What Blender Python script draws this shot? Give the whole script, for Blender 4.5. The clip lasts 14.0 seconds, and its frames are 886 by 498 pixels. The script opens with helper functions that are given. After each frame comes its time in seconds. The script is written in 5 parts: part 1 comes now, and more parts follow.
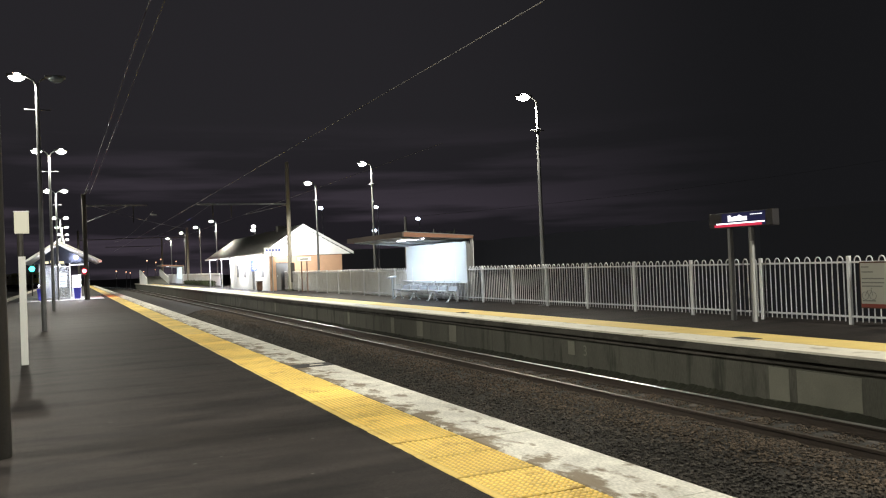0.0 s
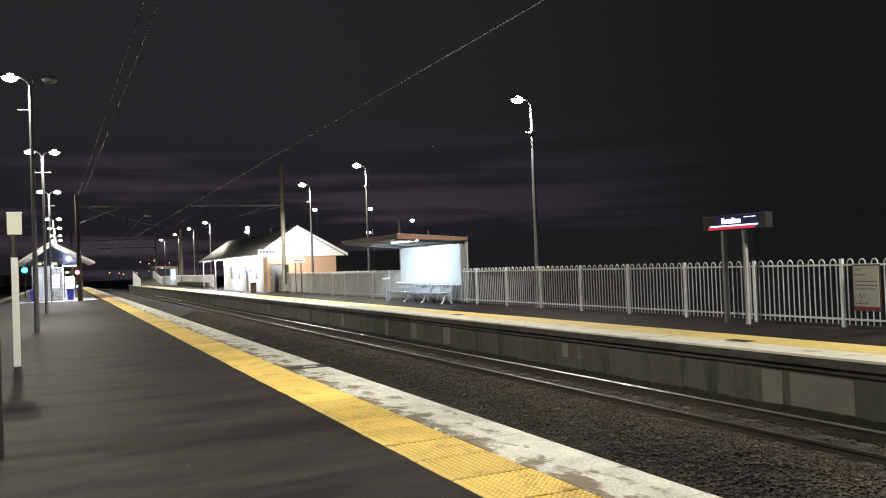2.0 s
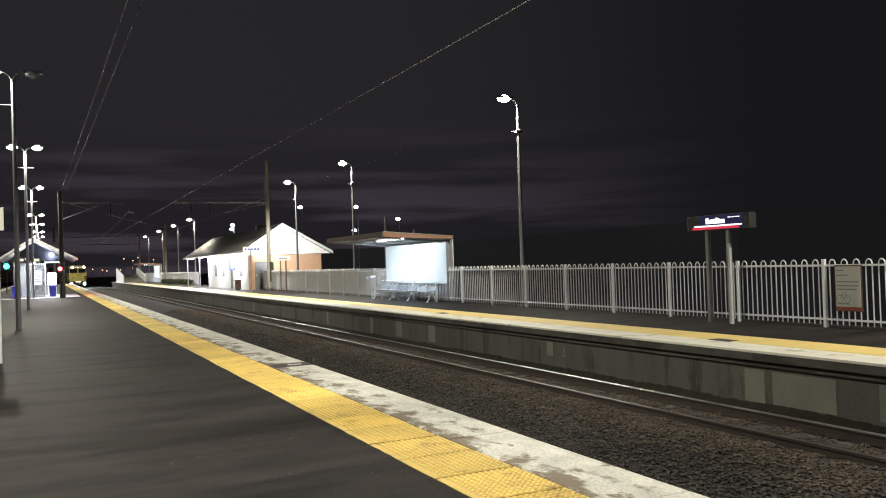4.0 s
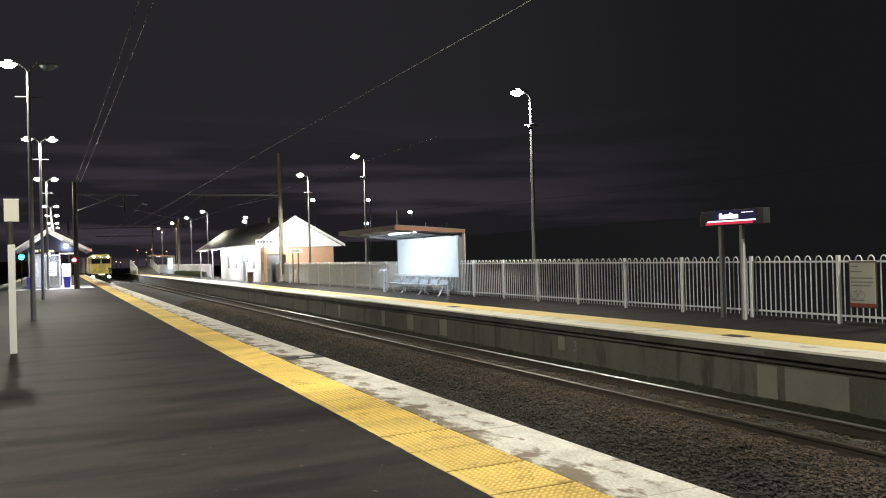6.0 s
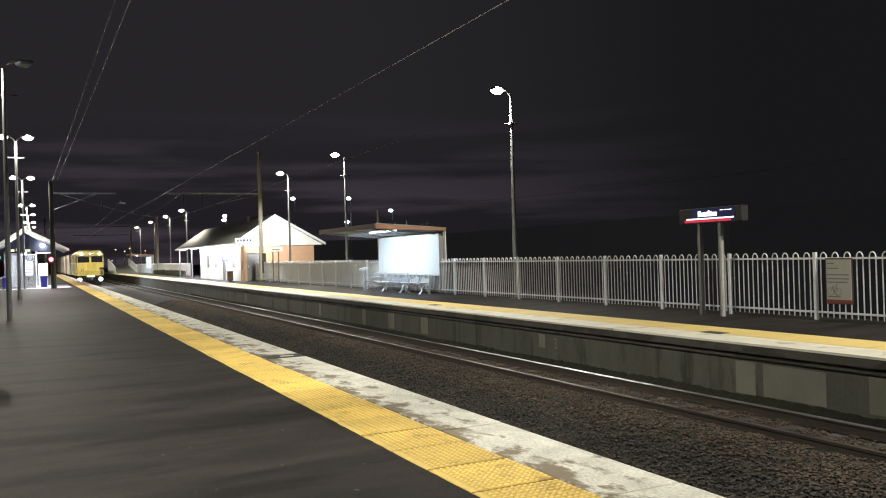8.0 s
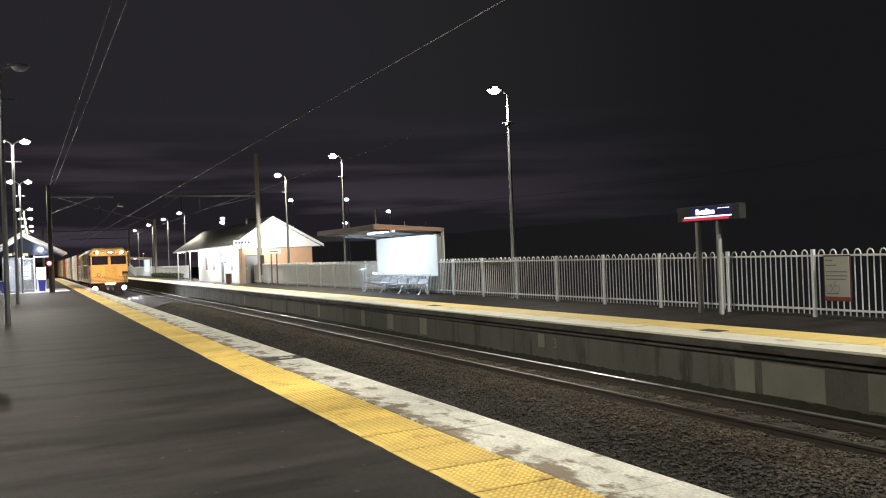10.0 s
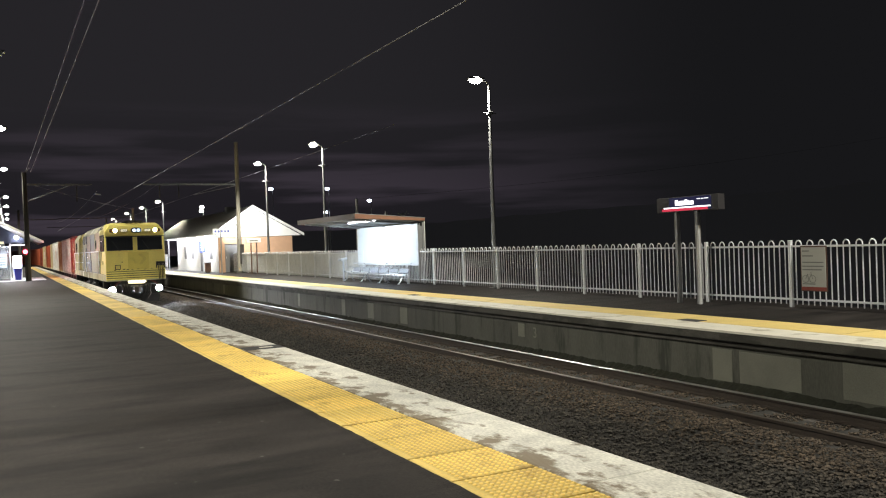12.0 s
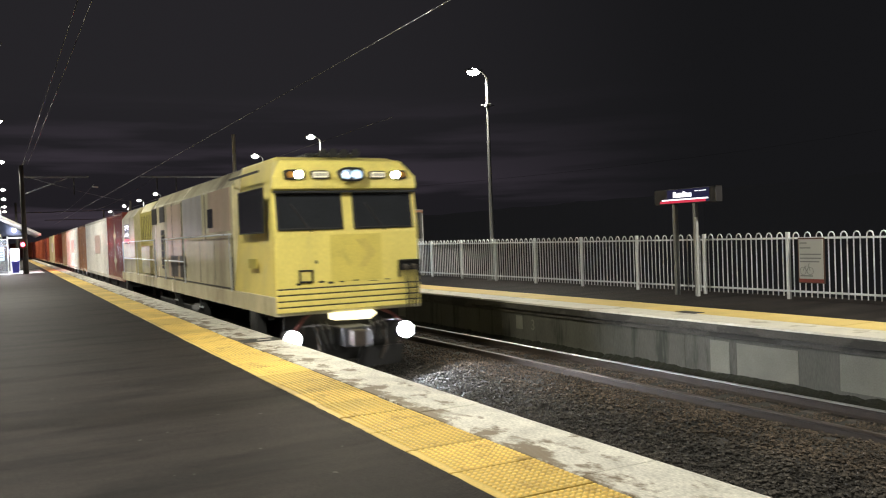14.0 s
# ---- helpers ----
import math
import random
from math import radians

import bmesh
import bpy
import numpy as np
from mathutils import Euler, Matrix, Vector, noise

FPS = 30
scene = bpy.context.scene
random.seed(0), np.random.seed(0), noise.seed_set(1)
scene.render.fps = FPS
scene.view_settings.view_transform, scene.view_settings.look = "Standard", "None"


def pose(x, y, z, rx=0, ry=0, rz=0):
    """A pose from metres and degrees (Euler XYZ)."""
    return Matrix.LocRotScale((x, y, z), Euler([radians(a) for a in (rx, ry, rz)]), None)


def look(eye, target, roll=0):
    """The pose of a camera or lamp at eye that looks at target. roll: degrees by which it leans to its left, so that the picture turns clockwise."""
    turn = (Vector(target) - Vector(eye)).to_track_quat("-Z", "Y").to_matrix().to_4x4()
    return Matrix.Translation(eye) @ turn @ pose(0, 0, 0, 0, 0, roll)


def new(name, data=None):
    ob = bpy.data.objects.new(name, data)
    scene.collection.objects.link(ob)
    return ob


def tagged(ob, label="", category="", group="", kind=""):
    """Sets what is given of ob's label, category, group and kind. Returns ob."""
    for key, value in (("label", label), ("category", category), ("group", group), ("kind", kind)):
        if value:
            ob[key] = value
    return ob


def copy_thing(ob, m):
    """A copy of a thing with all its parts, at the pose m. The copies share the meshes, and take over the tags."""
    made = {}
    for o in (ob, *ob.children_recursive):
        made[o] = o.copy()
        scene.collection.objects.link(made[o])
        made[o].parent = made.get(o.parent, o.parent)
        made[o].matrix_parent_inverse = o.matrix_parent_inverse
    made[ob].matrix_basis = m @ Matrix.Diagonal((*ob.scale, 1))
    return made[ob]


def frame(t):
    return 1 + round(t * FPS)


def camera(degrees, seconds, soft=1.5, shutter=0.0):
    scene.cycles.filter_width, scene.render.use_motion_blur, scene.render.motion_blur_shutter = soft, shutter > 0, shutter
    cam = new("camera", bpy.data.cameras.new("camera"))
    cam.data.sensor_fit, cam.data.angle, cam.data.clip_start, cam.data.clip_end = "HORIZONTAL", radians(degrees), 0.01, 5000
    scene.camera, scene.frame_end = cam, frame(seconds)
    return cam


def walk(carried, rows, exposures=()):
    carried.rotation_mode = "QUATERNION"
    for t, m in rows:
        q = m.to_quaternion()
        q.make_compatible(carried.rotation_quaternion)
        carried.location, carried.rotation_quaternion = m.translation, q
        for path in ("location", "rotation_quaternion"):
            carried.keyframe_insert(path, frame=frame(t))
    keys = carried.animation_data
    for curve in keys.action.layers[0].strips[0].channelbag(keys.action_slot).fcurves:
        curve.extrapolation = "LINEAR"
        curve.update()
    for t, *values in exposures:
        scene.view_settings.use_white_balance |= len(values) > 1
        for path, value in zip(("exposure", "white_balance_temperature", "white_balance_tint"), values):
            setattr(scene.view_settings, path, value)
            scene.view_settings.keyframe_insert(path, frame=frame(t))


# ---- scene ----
cam = camera(56.0, 14.0, soft=1.1, shutter=0.4)
EYE = (0.0, 0.0, 1.6)
# seconds, pitch, roll, yaw of a hand-held camera that stands on the platform
TURNS = [(0.0, 0.91, 2.30, -24.12), (0.5, 1.62, 1.95, -24.03), (1.0, 1.68, 2.19, -24.20), (1.5, 1.29, 2.17, -24.34),
         (2.0, 1.03, 2.18, -24.52), (4.5, 0.85, 1.83, -25.60), (5.0, 0.66, 1.41, -24.93), (5.5, 0.51, 1.24, -24.66),
         (6.0, 0.47, 1.52, -24.70), (6.5, 0.63, 1.67, -24.87), (7.0, 0.62, 2.25, -25.25), (7.5, 0.51, 2.46, -25.88),
         (8.0, 0.31, 1.70, -26.02), (10.5, 0.28, 2.49, -26.28), (11.0, 0.04, 2.76, -26.51), (11.5, -0.08, 2.54, -26.99),
         (12.0, -0.43, 2.02, -27.46), (12.5, -0.78, 1.82, -27.73), (13.0, -0.94, 2.03, -27.77), (13.5, -1.07, 2.27, -27.69),
         (14.0, -0.96, 2.08, -27.60)]
walk(cam, [(t, pose(*EYE, 90 + p, r, y)) for t, p, r, y in TURNS], exposures=[(0.0, 0.0), (11.0, 0.0), (12.5, -0.06), (14.0, -0.06)])

# ---- night sky ----
world = bpy.data.worlds.new("night_sky")
scene.world = world
world.use_nodes = True
wn, wl = world.node_tree.nodes, world.node_tree.links
wn.clear()
w_out, w_bg = wn.new("ShaderNodeOutputWorld"), wn.new("ShaderNodeBackground")
w_co, w_map, w_noise = wn.new("ShaderNodeTexCoord"), wn.new("ShaderNodeMapping"), wn.new("ShaderNodeTexNoise")
w_map.inputs["Scale"].default_value = (1.7, 1.7, 24.0)
w_noise.inputs["Scale"].default_value, w_noise.inputs["Detail"].default_value = 1.7, 6.0
w_ramp = wn.new("ShaderNodeValToRGB")
w_ramp.color_ramp.elements[0].position, w_ramp.color_ramp.elements[0].color = 0.46, (0.0045, 0.0042, 0.0058, 1)
w_ramp.color_ramp.elements[1].position, w_ramp.color_ramp.elements[1].color = 0.60, (0.034, 0.027, 0.037, 1)
w_sep, w_low, w_mix = wn.new("ShaderNodeSeparateXYZ"), wn.new("ShaderNodeMapRange"), wn.new("ShaderNodeMixRGB")
w_low.inputs["From Min"].default_value, w_low.inputs["From Max"].default_value = 0.17, 0.06
w_mix.inputs["Color1"].default_value = (0.0088, 0.0088, 0.0099, 1)
wl.new(w_co.outputs["Generated"], w_map.inputs["Vector"])
wl.new(w_map.outputs["Vector"], w_noise.inputs["Vector"])
wl.new(w_noise.outputs["Fac"], w_ramp.inputs["Fac"])
wl.new(w_co.outputs["Generated"], w_sep.inputs["Vector"])
wl.new(w_sep.outputs["Z"], w_low.inputs["Value"])
w_town = wn.new("ShaderNodeMath")
w_town.operation = "MULTIPLY"
wl.new(w_low.outputs["Result"], w_town.inputs[0])
wl.new(w_town.outputs["Value"], w_mix.inputs["Fac"])
wl.new(w_ramp.outputs["Color"], w_mix.inputs["Color2"])
w_dot, w_az, w_add = wn.new("ShaderNodeVectorMath"), wn.new("ShaderNodeMapRange"), wn.new("ShaderNodeMixRGB")
w_dot.operation, w_dot.inputs[1].default_value = "DOT_PRODUCT", (0.05, 0.985, 0.16)
w_az.interpolation_type = "SMOOTHSTEP"
w_az.inputs["From Min"].default_value, w_az.inputs["From Max"].default_value = 0.72, 1.0
w_az.inputs["To Max"].default_value = 1.0
w_add.blend_type = "ADD"
w_add.inputs["Color2"].default_value = (0.0105, 0.0092, 0.0110, 1)
wl.new(w_co.outputs["Generated"], w_dot.inputs[0])
wl.new(w_dot.outputs["Value"], w_az.inputs["Value"])
wl.new(w_az.outputs["Result"], w_add.inputs["Fac"])
wl.new(w_az.outputs["Result"], w_town.inputs[1])
wl.new(w_mix.outputs["Color"], w_add.inputs["Color1"])
wl.new(w_add.outputs["Color"], w_bg.inputs["Color"])
wl.new(w_bg.outputs["Background"], w_out.inputs["Surface"])
w_bg.inputs["Strength"].default_value = 1.0

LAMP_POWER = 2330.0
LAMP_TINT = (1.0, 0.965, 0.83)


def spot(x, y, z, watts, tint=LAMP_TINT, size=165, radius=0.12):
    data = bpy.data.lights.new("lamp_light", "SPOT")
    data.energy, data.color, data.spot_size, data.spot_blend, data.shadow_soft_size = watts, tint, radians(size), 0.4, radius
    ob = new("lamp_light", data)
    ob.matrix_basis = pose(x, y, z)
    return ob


def tube_light(x, y, z, long, wide, watts, tint, turn=(0, 0, 0)):
    data = bpy.data.lights.new("tube_light", "AREA")
    data.shape, data.size, data.size_y, data.energy, data.color = "RECTANGLE", wide, long, watts, tint
    ob = new("tube_light", data)
    ob.matrix_basis = pose(x, y, z, *turn)
    return ob


# ---- materials ----
def mat(name, col, rough=0.7, metal=0.0, vary=0.18, scale=6.0, fine=60.0, bump=0.15, dirt=None, dirt_amount=0.0, dirt_scale=1.2,
        stretch=(1, 1, 1), per_object=0.0, depth=0.004, edge=0.08, carried=False):
    """A surface with broad patches and fine grain, optional stains, fine relief."""
    m = bpy.data.materials.new(name)
    m.use_nodes = True
    n, l = m.node_tree.nodes, m.node_tree.links
    b = n["Principled BSDF"]
    b.inputs["Metallic"].default_value = metal
    co, mp = n.new("ShaderNodeTexCoord"), n.new("ShaderNodeMapping")
    mp.inputs["Scale"].default_value = stretch
    l.new(co.outputs["Object"] if carried else n.new("ShaderNodeNewGeometry").outputs["Position"], mp.inputs["Vector"])
    big, small = n.new("ShaderNodeTexNoise"), n.new("ShaderNodeTexNoise")
    for tex, s, d in ((big, scale, 4.0), (small, fine, 3.0)):
        tex.inputs["Scale"].default_value, tex.inputs["Detail"].default_value = s, d
        l.new(mp.outputs["Vector"], tex.inputs["Vector"])
    add = n.new("ShaderNodeMath")
    add.operation = "ADD"
    l.new(big.outputs["Fac"], add.inputs[0])
    l.new(small.outputs["Fac"], add.inputs[1])
    rng = n.new("ShaderNodeMapRange")
    rng.inputs["From Min"].default_value, rng.inputs["From Max"].default_value = 0.65, 1.35
    rng.inputs["To Min"].default_value, rng.inputs["To Max"].default_value = 1 - vary, 1 + vary
    l.new(add.outputs[0], rng.inputs["Value"])
    val = rng.outputs["Result"]
    if per_object:
        info, pr, mul = n.new("ShaderNodeObjectInfo"), n.new("ShaderNodeMapRange"), n.new("ShaderNodeMath")
        pr.inputs["To Min"].default_value, pr.inputs["To Max"].default_value = 1 - per_object, 1 + per_object
        mul.operation = "MULTIPLY"
        l.new(info.outputs["Random"], pr.inputs["Value"])
        l.new(val, mul.inputs[0])
        l.new(pr.outputs["Result"], mul.inputs[1])
        val = mul.outputs[0]
    sc = n.new("ShaderNodeVectorMath")
    sc.operation = "SCALE"
    sc.inputs[0].default_value = col
    l.new(val, sc.inputs["Scale"])
    out = sc.outputs["Vector"]
    if dirt:
        dn, dr, mx = n.new("ShaderNodeTexNoise"), n.new("ShaderNodeValToRGB"), n.new("ShaderNodeMixRGB")
        dn.inputs["Roughness"].default_value = 0.66
        dn.inputs["Scale"].default_value, dn.inputs["Detail"].default_value = dirt_scale, 6.0
        l.new(mp.outputs["Vector"], dn.inputs["Vector"])
        dr.color_ramp.elements[0].position, dr.color_ramp.elements[1].position = 0.66 - 0.25 * dirt_amount, 0.66 - 0.25 * dirt_amount + edge
        l.new(dn.outputs["Fac"], dr.inputs["Fac"])
        l.new(dr.outputs["Color"], mx.inputs["Fac"])
        l.new(out, mx.inputs["Color1"])
        mx.inputs["Color2"].default_value = (*dirt, 1)
        out = mx.outputs["Color"]
    l.new(out, b.inputs["Base Color"])
    rr = n.new("ShaderNodeMapRange")
    rr.inputs["To Min"].default_value, rr.inputs["To Max"].default_value = max(0.02, rough - 0.1), min(1, rough + 0.1)
    l.new(big.outputs["Fac"], rr.inputs["Value"])
    l.new(rr.outputs["Result"], b.inputs["Roughness"])
    if bump:
        bp = n.new("ShaderNodeBump")
        bp.inputs["Strength"].default_value, bp.inputs["Distance"].default_value = bump, depth
        l.new(small.outputs["Fac"], bp.inputs["Height"])
        l.new(bp.outputs["Normal"], b.inputs["Normal"])
    return m


def glow(name, col, strength):
    m = bpy.data.materials.new(name)
    m.use_nodes = True
    b = m.node_tree.nodes["Principled BSDF"]
    b.inputs["Base Color"].default_value = (*(min(c, 0.8) * 0.2 for c in col), 1)
    b.inputs["Emission Color"].default_value = (*col, 1)
    b.inputs["Emission Strength"].default_value = strength
    return m


def glass(name, col, rough=0.05, trans=0.9):
    m = bpy.data.materials.new(name)
    m.use_nodes = True
    b = m.node_tree.nodes["Principled BSDF"]
    b.inputs["Base Color"].default_value = (*col, 1)
    b.inputs["Roughness"].default_value = rough
    b.inputs["Transmission Weight"].default_value = trans
    b.inputs["IOR"].default_value = 1.45
    return m


ASPHALT = mat("asphalt", (0.0265, 0.0225, 0.0208), 0.68, vary=0.9, scale=2.0, fine=80, bump=0.7, dirt=(0.0100, 0.0086, 0.0084), dirt_amount=0.70, dirt_scale=0.9, stretch=(0.4, 1.5, 1), edge=0.15)
YELLOW = mat("yellow_tile", (0.80, 0.575, 0.155), 0.6, vary=0.16, scale=1.8, fine=50, bump=0.15, dirt=(0.50, 0.33, 0.10), dirt_amount=0.5, dirt_scale=3.1, per_object=0.15, edge=0.15)
WHITE_EDGE = mat("worn_white_paint", (0.63, 0.61, 0.545), 0.65, vary=0.36, scale=3.5, fine=38, bump=0.3, dirt=(0.20, 0.16, 0.11), dirt_amount=0.61, dirt_scale=2.7, stretch=(1.3, 0.75, 1), edge=0.09)
# the paint is walked off along the tiles and whole at the brink; fine ribs run across the slabs
we, wk = WHITE_EDGE.node_tree.nodes, WHITE_EDGE.node_tree.links
e_geo, e_sep, e_rng, e_add, e_wave, e_bump = (we.new("ShaderNode" + k) for k in ("NewGeometry", "SeparateXYZ", "MapRange", "Math", "TexWave", "Bump"))
wk.new(e_geo.outputs["Position"], e_sep.inputs["Vector"])
wk.new(e_sep.outputs["X"], e_rng.inputs["Value"])
e_rng.inputs["From Min"].default_value, e_rng.inputs["From Max"].default_value = 3.25, 3.82
e_rng.inputs["To Min"].default_value, e_rng.inputs["To Max"].default_value = 0.075, -0.075
e_ramp = next(k for k in we if k.bl_idname == "ShaderNodeValToRGB")
wk.new(e_ramp.inputs["Fac"].links[0].from_socket, e_add.inputs[0])
wk.new(e_rng.outputs["Result"], e_add.inputs[1])
wk.new(e_add.outputs["Value"], e_ramp.inputs["Fac"])
e_wave.bands_direction = "Y"
e_wave.inputs["Scale"].default_value, e_wave.inputs["Distortion"].default_value = 11.0, 0.4
wk.new(e_geo.outputs["Position"], e_wave.inputs["Vector"])
wk.new(e_wave.outputs["Fac"], e_bump.inputs["Height"])
e_bump.inputs["Strength"].default_value, e_bump.inputs["Distance"].default_value = 0.35, 0.004
wk.new(we["Principled BSDF"].inputs["Normal"].links[0].from_socket, e_bump.inputs["Normal"])
wk.new(e_bump.outputs["Normal"], we["Principled BSDF"].inputs["Normal"])
ASPHALT.node_tree.nodes["Principled BSDF"].inputs["Specular IOR Level"].default_value = 0.12
YELLOW_FAR = mat("dusty_yellow_tile", (0.76, 0.575, 0.20), 0.6, vary=0.12, scale=1.8, fine=50, bump=0.15, per_object=0.06)
# coloured by height: darker between the domes, lighter on their tops, for contrast
yn, yk = YELLOW.node_tree.nodes, YELLOW.node_tree.links
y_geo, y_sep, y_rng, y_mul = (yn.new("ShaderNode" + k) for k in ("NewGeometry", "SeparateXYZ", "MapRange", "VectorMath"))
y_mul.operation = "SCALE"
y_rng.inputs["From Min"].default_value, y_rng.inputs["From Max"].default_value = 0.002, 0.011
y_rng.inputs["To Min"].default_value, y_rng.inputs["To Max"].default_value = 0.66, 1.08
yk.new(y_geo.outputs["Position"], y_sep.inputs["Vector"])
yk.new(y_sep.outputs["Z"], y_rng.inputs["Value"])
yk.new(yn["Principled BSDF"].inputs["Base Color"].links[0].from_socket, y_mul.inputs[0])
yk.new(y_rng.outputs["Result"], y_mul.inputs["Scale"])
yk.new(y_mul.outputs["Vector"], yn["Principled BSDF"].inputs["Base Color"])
GUM = mat("trodden_gum", (0.07, 0.065, 0.06), 0.8, vary=0.3, scale=4, fine=50, bump=0.1)
WHITE_FAR = mat("dusty_white_paint", (0.72, 0.68, 0.58), 0.65, vary=0.12, scale=2.5, fine=70, bump=0.2, dirt=(0.45, 0.40, 0.30), dirt_amount=0.4, dirt_scale=1.6)
BLACK_MARK = mat("black_road_paint", (0.025, 0.025, 0.025), 0.7, vary=0.3, scale=5, fine=70, bump=0.2)
CONCRETE = mat("weathered_concrete", (0.090, 0.089, 0.072), 0.85, vary=0.34, scale=0.9, fine=60, bump=0.3, dirt=(0.040, 0.041, 0.032), dirt_amount=0.50, dirt_scale=1.3, stretch=(1, 1.6, 0.22), edge=0.10)
PATCH = mat("pale_patch_paint", (0.185, 0.182, 0.145), 0.8, vary=0.25, scale=1.6, fine=60, bump=0.15)
COPING = mat("dirty_coping", (0.075, 0.07, 0.058), 0.85, vary=0.3, scale=3.0, fine=60, bump=0.3, dirt=(0.04, 0.037, 0.03), dirt_amount=0.7, dirt_scale=2.0, stretch=(1, 0.5, 1))
MOSS = mat("dark_moss", (0.020, 0.021, 0.012), 0.95, vary=0.5, scale=3, fine=30, bump=0.6, depth=0.02)
# Bed coloured darker than the stones, for the shade in the gaps between them.
BALLAST = mat("ballast_stone", (0.028, 0.025, 0.021), 0.9, vary=0.5, scale=1.1, fine=38, bump=0.6, depth=0.012)
STONE = mat("crushed_stone", (0.056, 0.049, 0.041), 0.85, vary=0.5, scale=1.2, fine=30, bump=0.2)
stn = STONE.node_tree.nodes
s_geo, s_rng, s_mul = stn.new("ShaderNodeNewGeometry"), stn.new("ShaderNodeMapRange"), stn.new("ShaderNodeVectorMath")
s_rng.inputs["To Min"].default_value, s_rng.inputs["To Max"].default_value = 0.28, 1.6
s_mul.operation = "SCALE"
s_old = stn["Principled BSDF"].inputs["Base Color"].links[0].from_socket
STONE.node_tree.links.new(s_geo.outputs["Random Per Island"], s_rng.inputs["Value"])
STONE.node_tree.links.new(s_old, s_mul.inputs[0])
STONE.node_tree.links.new(s_rng.outputs["Result"], s_mul.inputs["Scale"])
# stones past the crest: browned by brake dust, lightened for the heap's lit side
s_pos, s_sep, s_brown_lit, s_mix = (stn.new("ShaderNode" + k) for k in ("NewGeometry", "SeparateXYZ", "MapRange", "MixRGB"))
s_mix.blend_type = "MULTIPLY"
s_mix.inputs["Color2"].default_value = (1.55, 1.32, 1.10, 1)
s_brown_lit.interpolation_type = "SMOOTHSTEP"
s_brown_lit.inputs["From Min"].default_value, s_brown_lit.inputs["From Max"].default_value = 6.9, 7.5
STONE.node_tree.links.new(s_pos.outputs["Position"], s_sep.inputs["Vector"])
STONE.node_tree.links.new(s_sep.outputs["X"], s_brown_lit.inputs["Value"])
STONE.node_tree.links.new(s_brown_lit.outputs["Result"], s_mix.inputs["Fac"])
STONE.node_tree.links.new(s_mul.outputs["Vector"], s_mix.inputs["Color1"])
STONE.node_tree.links.new(s_mix.outputs["Color"], stn["Principled BSDF"].inputs["Base Color"])
DULL_RAIL = mat("dull_rail_steel", (0.15, 0.125, 0.105), 0.5, metal=1.0, vary=0.2, scale=2, fine=50, bump=0.05)
RAIL = mat("polished_rail_steel", (0.62, 0.61, 0.60), 0.34, metal=1.0, vary=0.12, scale=2, fine=50, bump=0.05)
RUST = mat("rusty_rail_steel", (0.048, 0.036, 0.028), 0.8, vary=0.3, scale=5, fine=60, bump=0.3)
SLEEPER = mat("grey_sleeper_concrete", (0.075, 0.065, 0.056), 0.9, vary=0.3, scale=4, fine=60, bump=0.3, per_object=0.2)
GRASS = mat("dark_rough_ground", (0.035, 0.037, 0.025), 0.95, vary=0.5, scale=0.4, fine=6, bump=0.5, depth=0.05)
GALV = mat("galvanised_steel", (0.31, 0.315, 0.32), 0.45, metal=0.7, vary=0.12, scale=4, fine=60, bump=0.05)
FENCE = mat("pale_grey_fence_paint", (0.80, 0.81, 0.83), 0.5, vary=0.1, scale=3, fine=60, bump=0.05)
DARK_STEEL = mat("dark_steel_post", (0.06, 0.055, 0.05), 0.55, metal=0.3, vary=0.2, scale=3, fine=60, bump=0.1)
WOOD_POLE = mat("weathered_pole", (0.36, 0.335, 0.28), 0.8, vary=0.2, scale=3, fine=60, bump=0.2, stretch=(1, 1, 0.2))
WHITE_PAINT = mat("white_paint", (0.78, 0.78, 0.75), 0.5, vary=0.06, scale=2, fine=50, bump=0.05)
# Box glows by itself to reach its brightness; no lamp is known in it.
GLOW_BOX = glow("glowing_cream_box", (0.95, 0.89, 0.66), 0.55)
BLUE_SIGN = mat("blue_sign_paint", (0.06, 0.10, 0.42), 0.5, vary=0.08, scale=4, fine=50, bump=0.03)
WEATHERBOARD = mat("white_weatherboard", (0.82, 0.82, 0.80), 0.55, vary=0.06, scale=1.5, fine=50, bump=0.05)
BRICK = mat("peach_brick", (0.52, 0.32, 0.20), 0.85, vary=0.12, scale=2, fine=50, bump=0.2, per_object=0.15)
GABLE_BLUE = mat("dark_blue_grey_board", (0.07, 0.085, 0.13), 0.5, vary=0.12, scale=2, fine=50, bump=0.05)
DOOR_GREY = mat("dark_grey_door", (0.17, 0.17, 0.17), 0.55, vary=0.1, scale=2, fine=50, bump=0.05)
ROOF_IRON = mat("grey_roof_iron", (0.36, 0.36, 0.33), 0.5, metal=0.4, vary=0.15, scale=1.5, fine=40, bump=0.1)
FASCIA = mat("rusty_orange_fascia", (0.30, 0.145, 0.085), 0.6, vary=0.15, scale=3, fine=60, bump=0.1)
BROWN = mat("dark_brown_paint", (0.12, 0.065, 0.045), 0.6, vary=0.15, scale=3, fine=60, bump=0.1)
# Darker copy of the fascia paint for the front, which gets less light.
FASCIA_LESS_LIT = mat("less_lit_brown_fascia", (0.12, 0.09, 0.075), 0.6, vary=0.15, scale=3, fine=60, bump=0.1)
SHELTER_PANEL = mat("pale_blue_white_panel", (0.72, 0.78, 0.82), 0.4, vary=0.04, scale=1.5, fine=50, bump=0.03)
SHELTER_GREY = mat("grey_shelter_steel", (0.22, 0.22, 0.22), 0.6, vary=0.1, scale=3, fine=50, bump=0.05)
